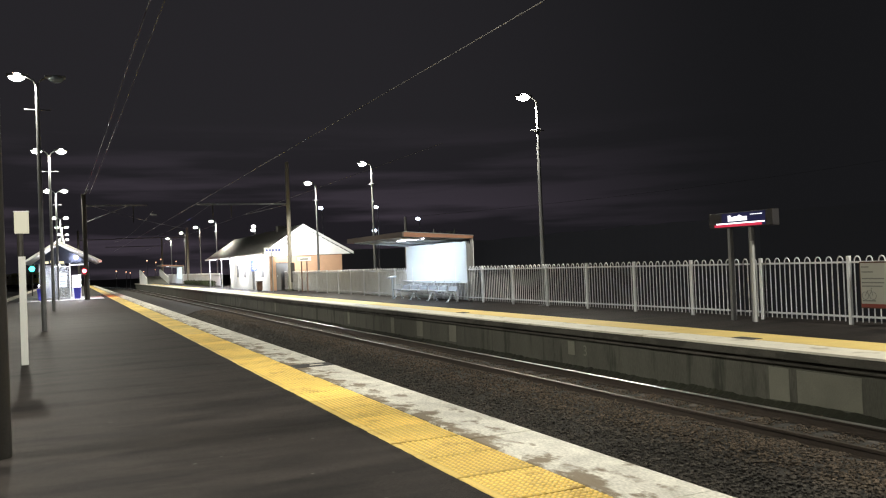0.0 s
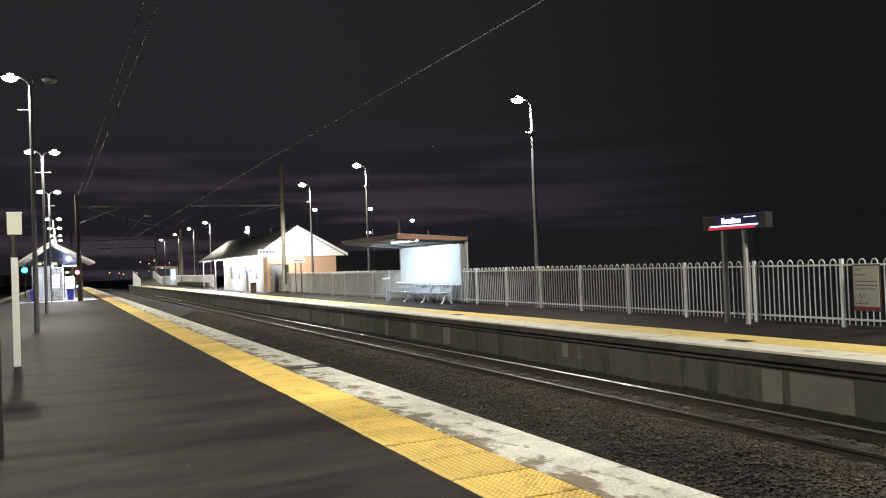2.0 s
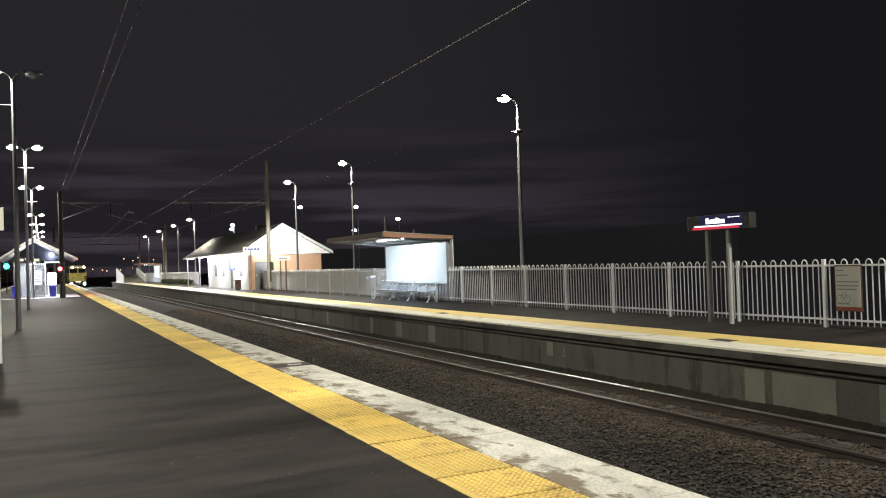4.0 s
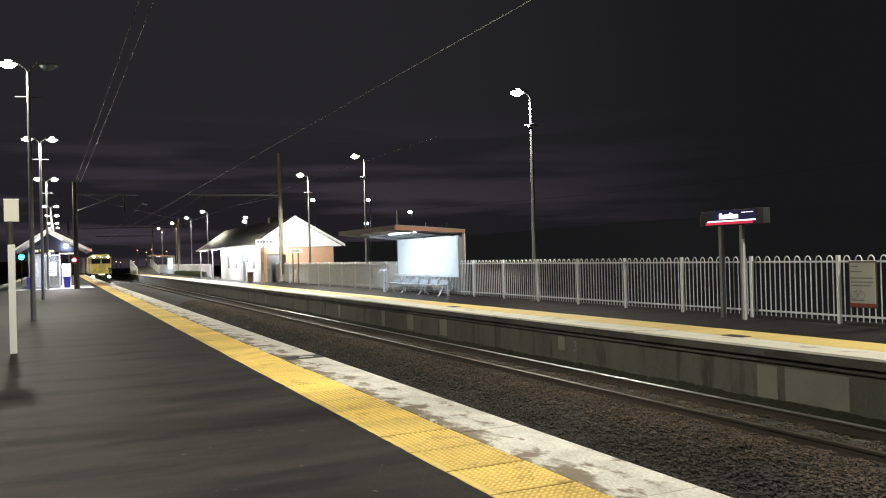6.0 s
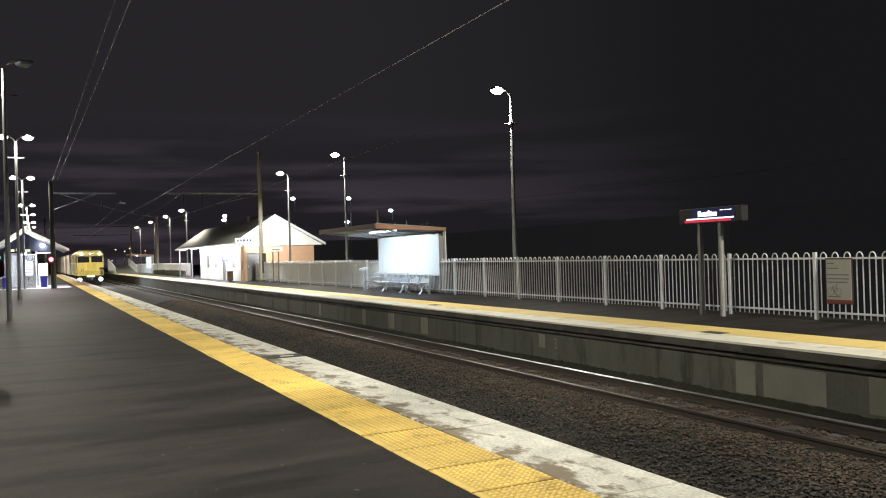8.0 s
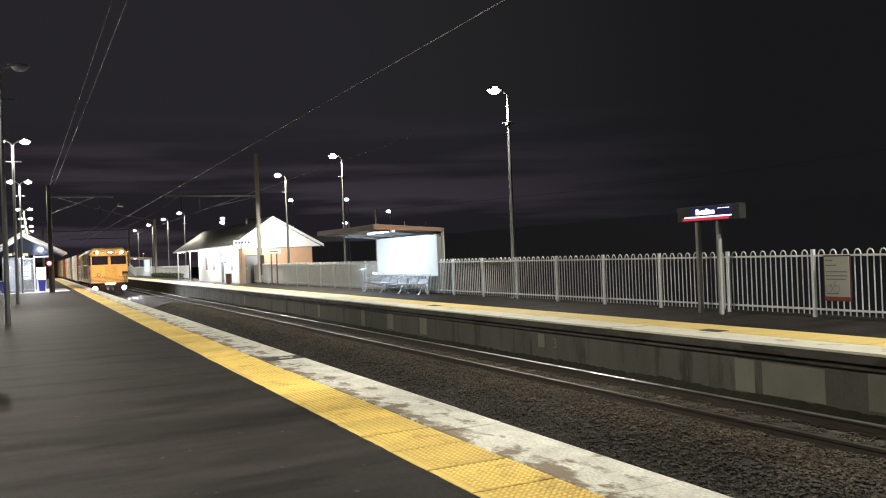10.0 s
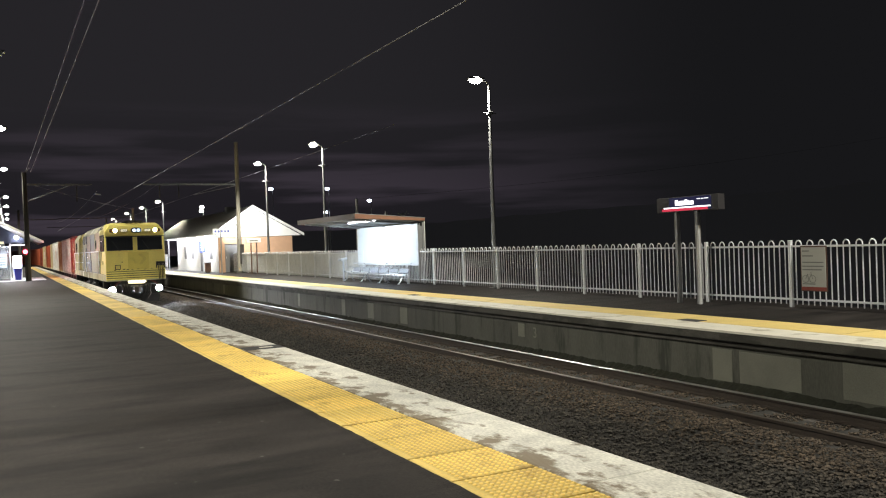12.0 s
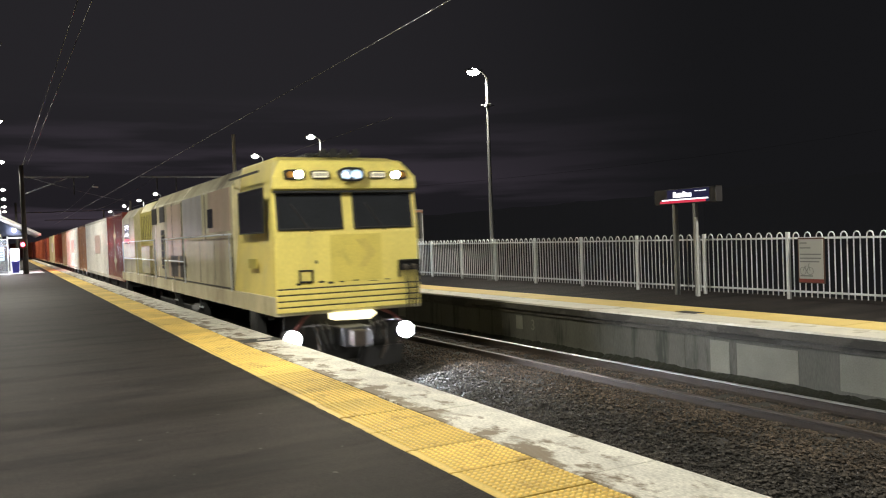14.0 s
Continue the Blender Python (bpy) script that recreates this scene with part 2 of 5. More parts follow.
SEAT_MESH = mat("perforated_seat_steel", (0.30, 0.33, 0.38), 0.4, metal=0.4, vary=0.25, scale=8, fine=80, bump=0.2)
STAINLESS = mat("stainless_seat", (0.66, 0.70, 0.76), 0.3, metal=0.6, vary=0.06, scale=4, fine=60, bump=0.03)
SIGN_CASE = mat("dark_sign_case", (0.045, 0.042, 0.045), 0.5, vary=0.1, scale=3, fine=60, bump=0.05)
SIGN_FACE = mat("fence_sign_face", (0.46, 0.46, 0.41), 0.6, vary=0.05, scale=4, fine=60, bump=0.03)
RED_PAINT = mat("red_sign_paint", (0.26, 0.055, 0.04), 0.55, vary=0.1, scale=4, fine=60, bump=0.03)
GREY_INK = mat("grey_ink", (0.20, 0.20, 0.19), 0.7, vary=0.05, bump=0)
NAVY = glow("navy_lit_sign", (0.010, 0.010, 0.045), 1.0)
SIGN_WHITE = glow("lit_white_lettering", (0.95, 0.95, 1.0), 2.0)
SIGN_RED = glow("lit_red_band", (0.75, 0.04, 0.09), 0.9)
LENS = glow("lit_lamp_lens", (1.0, 0.95, 0.80), 60.0)
LENS_COOL = glow("lit_cool_lens", (0.75, 0.82, 1.0), 12.0)
LENS_AMBER = glow("lit_amber_lens", (1.0, 0.46, 0.26), 4.0)
KIOSK_LAMP = glow("lit_kiosk_lamp", (0.93, 0.90, 1.0), 55.0)
# Self-glow brings the backdrop sheet up to the sky's dim tone.
BACKDROP_GLOW = glow("faint_backdrop_glow", (0.0076, 0.0077, 0.0085), 1.0)
INNER_WALL = mat("grey_inner_wall", (0.34, 0.34, 0.36), 0.5, vary=0.2, scale=1.0, fine=30, bump=0.05)
# Step plate's own glow stands in for the light falling on it.
STEP_GLOW = glow("glowing_step_plate", (1.0, 0.90, 0.55), 2.2)
TUBE = glow("lit_fluorescent_tube", (0.9, 0.93, 1.0), 14.0)
OFF_LENS = mat("unlit_lamp_lens", (0.42, 0.50, 0.58), 0.3, vary=0.05, bump=0)
RED_LENS = glow("lit_red_signal", (1.0, 0.03, 0.05), 60.0)
GREEN_LENS = glow("lit_green_signal", (0.03, 0.9, 0.75), 14.0)
BLUE_BIN = mat("blue_bin_plastic", (0.05, 0.05, 0.45), 0.45, vary=0.1, scale=4, bump=0.03)
WIRE = mat("overhead_wire", (0.30, 0.29, 0.28), 0.45, metal=0.6, vary=0.1, bump=0)
LEAF = mat("dark_leaf", (0.05, 0.07, 0.03), 0.7, vary=0.4, scale=3, fine=20, bump=0.2)
BARK = mat("bark", (0.09, 0.07, 0.05), 0.9, vary=0.3, scale=5, fine=40, bump=0.4)
CLEAR = glass("clear_glazing", (0.85, 0.9, 0.92))
PAVING = mat("pale_concrete_paving", (0.55, 0.55, 0.54), 0.7, vary=0.1, scale=2, fine=50, bump=0.1)
# train
LOCO_YELLOW = mat("loco_yellow_paint", (0.87, 0.735, 0.21), 0.34, vary=0.12, scale=1.6, fine=30, bump=0.03, dirt=(0.66, 0.55, 0.20), dirt_amount=0.45, dirt_scale=1.2, stretch=(1, 1, 0.5), edge=0.25, carried=True)
LOCO_SIDE = mat("faded_loco_side_paint", (0.60, 0.555, 0.37), 0.24, vary=0.22, scale=1.2, fine=30, bump=0.05, dirt=(0.25, 0.215, 0.155), dirt_amount=0.62, dirt_scale=0.8, stretch=(1, 0.8, 0.2), edge=0.22, carried=True)
LOCO_RED = mat("faded_red_band", (0.52, 0.40, 0.30), 0.24, vary=0.14, scale=1.5, fine=30, bump=0.04, dirt=(0.42, 0.37, 0.27), dirt_amount=0.62, dirt_scale=0.7, stretch=(1, 1, 0.4), edge=0.25, carried=True)
LOCO_SILVER = mat("silver_band", (0.45, 0.44, 0.43), 0.22, vary=0.14, scale=1.5, fine=30, bump=0.04, dirt=(0.33, 0.29, 0.22), dirt_amount=0.6, dirt_scale=0.7, stretch=(1, 1, 0.4), edge=0.25, carried=True)
NOSE_PANEL = mat("darker_nose_paint", (0.76, 0.63, 0.15), 0.38, vary=0.12, scale=1.8, fine=30, bump=0.04, dirt=(0.46, 0.37, 0.10), dirt_amount=0.45, dirt_scale=1.6, edge=0.2, carried=True)
BARREL = mat("bluish_reflector", (0.42, 0.52, 0.62), 0.30, metal=0.0, vary=0.06, bump=0, carried=True)
LOCO_OLIVE = mat("olive_yellow_panel", (0.44, 0.38, 0.08), 0.45, vary=0.12, scale=1.5, fine=30, bump=0.05, carried=True)
EMBLEM = mat("faded_emblem_paint", (0.68, 0.55, 0.14), 0.4, vary=0.15, scale=3, fine=30, bump=0.03, carried=True)
LOCO_BLACK = mat("soot_and_shade_black", (0.018, 0.018, 0.018), 0.6, vary=0.3, scale=4, fine=40, bump=0.2, carried=True)
CAB_GLASS = mat("dark_cab_glass", (0.026, 0.028, 0.033), 0.10, vary=0.1, scale=2, fine=20, bump=0, carried=True)
WHEEL = mat("worn_wheel_steel", (0.16, 0.14, 0.12), 0.5, metal=0.7, vary=0.2, scale=6, fine=40, bump=0.1, carried=True)
HEADLIGHT = glow("lit_headlight", (1.0, 0.92, 0.72), 1400.0)
MIDDLE_BULB = glow("lit_middle_bulb", (0.80, 0.90, 1.0), 45.0)
DITCH = glow("lit_ditch_light", (0.82, 0.88, 1.0), 1400.0)
FADED_RED = mat("dull_red_bracket_paint", (0.13, 0.035, 0.032), 0.6, vary=0.25, scale=6, fine=40, bump=0.1, carried=True)
AMBER_OFF = mat("unlit_amber_lens", (0.55, 0.26, 0.06), 0.2, vary=0.08, bump=0, carried=True)
MARKER = glow("lit_number_box", (1.0, 0.90, 0.62), 1.1)
FADED = mat("faded_pink_lettering", (0.58, 0.44, 0.40), 0.5, vary=0.3, scale=2.5, fine=25, bump=0.03, carried=True)
BOX_PAINTS = {"maroon": (0.20, 0.045, 0.035), "white": (0.80, 0.79, 0.76), "orange": (0.46, 0.23, 0.12), "cream": (0.62, 0.52, 0.32),
              "rust_red": (0.40, 0.10, 0.05), "yellow": (0.58, 0.42, 0.10)}
BOX_MATS = {k: mat(k + "_container_paint", v, 0.22, vary=0.16, scale=0.8, fine=25, bump=0.06, dirt=tuple(c * 0.68 for c in v), dirt_amount=0.38, dirt_scale=0.8, stretch=(1, 1, 0.4), edge=0.16, carried=True) for k, v in BOX_PAINTS.items()}


# ---- mesh helpers ----
def box(bm, x0, y0, z0, x1, y1, z1):
    v = [bm.verts.new((x, y, z)) for x in (x0, x1) for y in (y0, y1) for z in (z0, z1)]
    for f in ((0, 1, 3, 2), (4, 6, 7, 5), (0, 4, 5, 1), (2, 3, 7, 6), (0, 2, 6, 4), (1, 5, 7, 3)):
        bm.faces.new([v[i] for i in f])
    return bm


def rod(bm, a, b, r0, r1=None, seg=10):
    a, b = Vector(a), Vector(b)
    r1 = r0 if r1 is None else r1
    d = (b - a).normalized()
    u = d.orthogonal().normalized()
    w = d.cross(u)
    rings = []
    for p, r in ((a, r0), (b, r1)):
        rings.append([bm.verts.new(p + (u * math.cos(k * math.tau / seg) + w * math.sin(k * math.tau / seg)) * r) for k in range(seg)])
    for k in range(seg):
        bm.faces.new((rings[0][k], rings[0][(k + 1) % seg], rings[1][(k + 1) % seg], rings[1][k]))
    bm.faces.new(rings[0][::-1])
    bm.faces.new(rings[1])
    return bm


def bar_path(bm, pts, r, seg=6):
    """One continuous round bar through the points."""
    pts = [Vector(p) for p in pts]
    ways = [(b - a).normalized() for a, b in zip(pts, pts[1:])]
    u = ways[0].orthogonal().normalized()
    rings = []
    for i, p in enumerate(pts):
        d = (ways[max(i - 1, 0)] + ways[min(i, len(ways) - 1)])
        d = d.normalized() if d.length > 1e-6 else ways[0]
        u = (u - d * u.dot(d)).normalized() if abs(u.dot(d)) < 0.99 else d.orthogonal().normalized()
        w = d.cross(u)
        rings.append([bm.verts.new(p + (u * math.cos(k * math.tau / seg) + w * math.sin(k * math.tau / seg)) * r) for k in range(seg)])
    for a, b in zip(rings, rings[1:]):
        for k in range(seg):
            bm.faces.new((a[k], a[(k + 1) % seg], b[(k + 1) % seg], b[k]))
    bm.faces.new(rings[0][::-1])
    bm.faces.new(rings[-1])
    return bm


def prism(bm, outline, axis, lo, hi):
    """An outline of (u, v) pairs drawn out along an axis: x -> (y, z), y -> (x, z), z -> (x, y)."""
    def put(u, v, w):
        return {"x": (w, u, v), "y": (u, w, v), "z": (u, v, w)}[axis]
    a = [bm.verts.new(put(u, v, lo)) for u, v in outline]
    b = [bm.verts.new(put(u, v, hi)) for u, v in outline]
    k = len(outline)
    for i in range(k):
        bm.faces.new((a[i], a[(i + 1) % k], b[(i + 1) % k], b[i]))
    bm.faces.new(a[::-1])
    bm.faces.new(b)
    return bm


def blob(bm, c, rx, ry, rz, u=12, v=8):
    bmesh.ops.create_uvsphere(bm, u_segments=u, v_segments=v, radius=1.0, matrix=Matrix.Translation(c) @ Matrix.Diagonal((rx, ry, rz, 1)))
    return bm


def B():
    return bmesh.new()


def mesh_of(name, bm, material, soft=0.0, smooth=False):
    bmesh.ops.recalc_face_normals(bm, faces=bm.faces)
    if soft:
        bmesh.ops.bevel(bm, geom=[e for e in bm.edges if e.is_manifold and e.calc_face_angle(0) > 0.6], offset=soft, segments=2, affect="EDGES", profile=0.6)
    me = bpy.data.meshes.new(name)
    bm.to_mesh(me)
    bm.free()
    me.materials.append(material)
    if smooth:
        me.polygons.foreach_set("use_smooth", [True] * len(me.polygons))
        me.set_sharp_from_angle(angle=radians(35))
    return me


def part(name, bm, material, parent, label="", soft=0.0, smooth=False, at=None):
    ob = new(name, mesh_of(name, bm, material, soft, smooth))
    ob.parent = parent
    if at is not None:
        ob.matrix_basis = at
    return tagged(ob, label)


def again(name, mesh, parent, m):
    ob = new(name, mesh)
    ob.parent = parent
    ob.matrix_basis = m
    return ob


def thing(name, m, label, category, group="", kind=""):
    ob = new(name)
    ob.empty_display_size = 0.2
    ob.matrix_basis = m
    return tagged(ob, label, category, group, kind)


def lone(name, bm, material, label, category, kind="", soft=0.0, smooth=False, m=None, group=""):
    ob = new(name, mesh_of(name, bm, material, soft, smooth))
    if m is not None:
        ob.matrix_basis = m
    return tagged(ob, label, category, group, kind)


# ---- plan, metres ----
EDGE = 3.89          # edge of the near platform
TILE_IN, TILE_OUT = 2.56, 3.25
FAR_EDGE = 10.30     # edge of the far platform
LEFT_EDGE = -4.9
END = 156.0          # where the platforms end
NEAR_TRACK, NEAR_RAIL = 5.46, -0.95
FAR_TRACK, FAR_RAIL = 9.10, -0.80
GAUGE = 1.067
BEND, RADIUS = 149.0, 215.0


def line(s, x0):
    """Where the line that runs at x0 is after s metres: x, y and its turn in degrees."""
    if s <= BEND:
        return x0, s, 0.0
    a = (s - BEND) / RADIUS
    r = RADIUS + (x0 - NEAR_TRACK)
    return x0 - r * (1 - math.cos(a)), BEND + r * math.sin(a), math.degrees(a)


# ---- ground, platforms, tracks ----
bm = B()
# Drop added behind the fence to keep the ground there out of lamplight.
cols = [(-900, -1.25), (-60, -1.25), (-6, -1.25), (15.22, -1.25), (15.27, -4.6), (20, -4.9), (26, -5.0), (60, -5.0), (900, -5.0)]
rows_y = [-300, -60, -14, 0, 30, 60, 90, 160, 400, 1500]
net = [[bm.verts.new((x, y, z)) for x, z in cols] for y in rows_y]
for a, b in zip(net, net[1:]):
    for k in range(len(cols) - 1):
        bm.faces.new((a[k], a[k + 1], b[k + 1], b[k]))
lone("ground", bm, GRASS, "dark rough ground falling away beside the station", "ground", "structure")

bm = B()
box(bm, LEFT_EDGE + 0.75, -14, -1.3, TILE_IN, END, 0.0)
near_platform = lone("platform_near", bm, ASPHALT, "dark worn asphalt island platform", "platform", "structure")
bm = B()
box(bm, EDGE - 0.40, -14, -1.3, EDGE - 0.16, END, -0.18)
part("wall", bm, CONCRETE, near_platform)
part("tile_bed", box(B(), TILE_IN + 0.01, -14, -0.178, EDGE - 0.17, END, -0.03), ASPHALT, near_platform, "dark gritty bed under the tiles")
bm = B()
prism(bm, [(FAR_EDGE + 1.66, 0.0), (15.25, 0.0), (15.25, -1.6), (FAR_EDGE + 1.66, -1.3)], "y", -14, END)
far_platform = lone("platform_far", bm, ASPHALT, "dark asphalt side platform behind the tracks", "platform", "structure")
part("forecourt", box(B(), 15.26, 58, -4.6, 20.6, 92, -0.004), ASPHALT, far_platform, "paved ground under the building")
bm = B()
box(bm, FAR_EDGE + 0.16, -14, -1.3, FAR_EDGE + 0.40, END, -0.20)
box(bm, FAR_EDGE + 0.18, -14, -0.20, FAR_EDGE + 1.65, END, -0.03)
part("wall", bm, CONCRETE, far_platform, "stained grey concrete platform wall")
bm = B()
box(bm, FAR_EDGE + 0.02, -14, -0.17, FAR_EDGE + 0.17, END, -0.035)
box(bm, FAR_EDGE + 0.10, -14, -0.27, FAR_EDGE + 0.165, END, -0.165)
part("coping_beam", bm, COPING, far_platform, "dark dirty edge beam", soft=0.015)
bm = B()
box(bm, LEFT_EDGE, -14, -1.3, LEFT_EDGE + 0.73, END, -0.004)
part("edge_strip", bm, WHITE_EDGE, near_platform, "pale painted far edge of the island")

# faintly glowing sheet far beyond the fence, added to lift the dark there
bm = B()


def backdrop_point(a):
    """Foot direction and top height of the glowing sheet that climbs towards the east."""
    r = 150.0 - 80.0 * min(1.0, max(0.0, (a - 19.0) / 26.0))
    climb = 1.1 + 0.05 * max(0.0, a - 21.0) + 0.14 * noise.noise((a * 0.45, 0, 0)) + 0.07 * noise.noise((a * 2.1, 4, 0))
    return r * math.sin(radians(a)), r * math.cos(radians(a)), 1.6 + r * math.tan(radians(min(climb, 5.5)))


backdrop_pts = [backdrop_point(a * 0.5) for a in range(28, 236)]
low = [bm.verts.new((x, y, -5.2)) for x, y, h in backdrop_pts]
high = [bm.verts.new((x, y, h)) for x, y, h in backdrop_pts]
for k in range(len(backdrop_pts) - 1):
    bm.faces.new((low[k], low[k + 1], high[k + 1], high[k]))
lone("backdrop", bm, BACKDROP_GLOW, "faintly glowing sheet added behind the fence to lift the dark", "backdrop", "structure")

# joints between the wall's cast panels
for k in range(10):
    part("panel_joint", box(B(), FAR_EDGE + 0.156, 4.9 + k * 6.1, -1.1, FAR_EDGE + 0.161, 4.912 + k * 6.1, -0.275), COPING, far_platform)

# painted-over rectangles on the platform wall: start, length, bottom, top
for y0, long, z0, z1 in ((8.63, 1.19, -0.85, -0.335), (9.98, 0.42, -0.86, -0.33), (16.2, 0.27, -0.64, -0.33), (25.2, 0.5, -0.8, -0.3), (27.8, 0.35, -0.85, -0.29), (33.0, 0.25, -0.8, -0.28), (6.0, 1.92, -0.83, -0.3), (22.6, 0.5, -0.8, -0.3), (46.5, 0.3, -0.8, -0.3)):
    bm = B()
    box(bm, FAR_EDGE + 0.153, y0, z0, FAR_EDGE + 0.17, y0 + long, z1)
    part("paint_patch", bm, PATCH, far_platform, "pale rectangle painted over the wall")
text = bpy.data.curves.new("painted_numeral", "FONT")
text.body, text.size, text.extrude = "3", 0.34, 0.002
num = new("painted_numeral", text)
num.parent = far_platform
num.matrix_basis = pose(FAR_EDGE + 0.15, 15.85, -0.62, 90, 0, -90)
text.materials.append(PATCH)

# ragged moss and dirt along the foot of the wall
bm = B()
prev = None
for k in range(1400):
    y = 2.0 + k * 0.045
    top = -0.865 + 0.03 * noise.noise((y * 0.7, 7, 0)) + 0.03 * noise.noise((y * 5.1, 3, 0)) + 0.02 * noise.noise((y * 14.0, 9, 0))
    reach = 0.06 + 0.03 * noise.noise((y * 2.0, 1, 0))
    now = [bm.verts.new((FAR_EDGE + 0.158, y, top)), bm.verts.new((FAR_EDGE + 0.158 - reach, y, top - 0.05)), bm.verts.new((FAR_EDGE - 0.12 - reach, y, -1.05))]
    if prev:
        for i in range(2):
            bm.faces.new((prev[i], prev[i + 1], now[i + 1], now[i]))
    prev = now
tagged(part("moss_bank", bm, MOSS, far_platform, "dark moss and dirt along the wall's foot"), kind="stuff")

# ballast bed, with the heap between the tracks
def bed_height(x, y):
    h = -0.98
    h += 0.10 * math.exp(-((x - 7.35) / 0.75) ** 2)
    h += 0.018 * math.exp(-((x - FAR_TRACK) / 0.9) ** 4) + 0.075 * math.exp(-((x - 7.95) / 0.52) ** 4)
    h -= 0.12 * math.exp(-((x - 6.5) / 0.5) ** 2)
    return h + 0.035 * noise.noise((x * 1.7, y * 0.6, 0)) + 0.02 * noise.noise((x * 6, y * 6, 3))


bm = B()
xs = [EDGE - 0.3 + i * (FAR_EDGE + 0.5 - EDGE) / 36 for i in range(37)]
ys = [-14 + i * 0.2 for i in range(220)] + [30 + i * 2.0 for i in range(64)] + [158 + i * 12 for i in range(4)]
grid = []
for s in ys:
    row = []
    for x in xs:
        px, py, _ = line(s, x)
        row.append(bm.verts.new((px, py, bed_height(x, s))))
    grid.append(row)
for a, b in zip(grid, grid[1:]):
    for i in range(len(xs) - 1):
        bm.faces.new((a[i], a[i + 1], b[i + 1], b[i]))
lone("ballast_bed", bm, BALLAST, "grey-brown crushed stone ballast between the platforms", "ballast", "stuff", smooth=True)

# loose stones where the camera is near
rng = np.random.default_rng(5)
verts, faces = [], []
ico_v = [(0, 0, 1), (0.9, 0, 0.25), (0.2, 0.85, 0.2), (-0.75, 0.5, 0.3), (-0.7, -0.6, 0.2), (0.3, -0.9, 0.25), (0, 0, -0.7)]
ico_f = [(0, 1, 2), (0, 2, 3), (0, 3, 4), (0, 4, 5), (0, 5, 1), (6, 2, 1), (6, 3, 2), (6, 4, 3), (6, 5, 4), (6, 1, 5)]
for k in range(125000):
    x = 5.9 + 4.4 * rng.random() ** 1.4
    y = 2.5 + 52 * rng.random() ** 1.9
    if abs(abs(x - FAR_TRACK) - GAUGE / 2) < 0.09:
        continue
    if abs(x - FAR_TRACK) < 1.08 and abs((y + 4.0 + 0.3425) % 0.685 - 0.3425) < 0.10:
        continue
    r = rng.uniform(0.012, 0.026) if x > 7.5 else rng.uniform(0.013, 0.032)
    a, c, s = rng.uniform(0, 6.28), 0.0, 0.0
    c, s = math.cos(a), math.sin(a)
    z = bed_height(x, y) + r * rng.uniform(-0.2, 1.3)
    q = len(verts)
    for vx, vy, vz in ico_v:
        j = rng.uniform(0.75, 1.2)
        verts.append((x + r * j * (vx * c - vy * s), y + r * j * (vx * s + vy * c), z + r * vz * 0.8))
    faces.extend([tuple(q + i for i in f) for f in ico_f])
me = bpy.data.meshes.new("ballast_stones")
me.from_pydata(verts, [], faces)
me.materials.append(STONE)
tagged(new("ballast_stones", me), "loose angular grey ballast stones", "ballast", "", "stuff")


def rail_mesh(bm, x, top, s0, s1, step, profile):
    rings = []
    s = s0
    while s <= s1 + 0.01:
        ring = []
        for u, v in profile:
            px, py, _ = line(s, x + u)
            ring.append(bm.verts.new((px, py, top + v)))
        rings.append(ring)
        s += step
    for a, b in zip(rings, rings[1:]):
        for i in range(len(profile)):
            j = (i + 1) % len(profile)
            bm.faces.new((a[i], a[j], b[j], b[i]))
    return bm


WEB = [(-0.065, -0.155), (0.065, -0.155), (0.065, -0.14), (0.012, -0.12), (0.012, -0.045), (0.035, -0.035), (0.035, -0.012), (-0.035, -0.012), (-0.035, -0.035), (-0.012, -0.045), (-0.012, -0.12), (-0.065, -0.14)]
HEAD = [(-0.036, -0.014), (0.036, -0.014), (0.036, -0.003), (0.028, 0.0), (-0.028, 0.0), (-0.036, -0.003)]
for centre, top, label in ((NEAR_TRACK, NEAR_RAIL, "narrow-gauge railway track along the island platform"), (FAR_TRACK, FAR_RAIL, "narrow-gauge railway track along the side platform")):
    track = thing("railway_track", pose(0, 0, 0), label, "track", "tracks", "structure")
    for side in (-1, 1):
        r = part("rail", rail_mesh(B(), centre + side * GAUGE / 2, top, -14, 206, 10, WEB), RUST, track, "rusty steel rail")
        part("rail_head", rail_mesh(B(), centre + side * GAUGE / 2, top, -14, 206, 10, HEAD), RAIL if side > 0 else DULL_RAIL, r, "polished running surface")
    bm = B()
    prism(bm, [(-1.07, -0.2), (1.07, -0.2), (1.03, 0.0), (0.35, 0.0), (0.25, -0.02), (-0.25, -0.02), (-0.35, 0.0), (-1.03, 0.0)], "y", -0.11, 0.11)
    sleeper = mesh_of("sleeper", bm, SLEEPER)
    for k in range(160):
        px, py, turn = line(-4 + k * 0.685, centre)
        again("sleeper", sleeper, track, pose(px, py, top - 0.157, 0, 0, turn))
    bm = B()
    for k in range(160, 306):
        px, py, turn = line(-4 + k * 0.685, centre)
        box(bm, px - 1.07, py - 0.11, top - 0.36, px + 1.07, py + 0.11, top - 0.157)
    tagged(part("far_sleepers", bm, SLEEPER, track), kind="stuff")


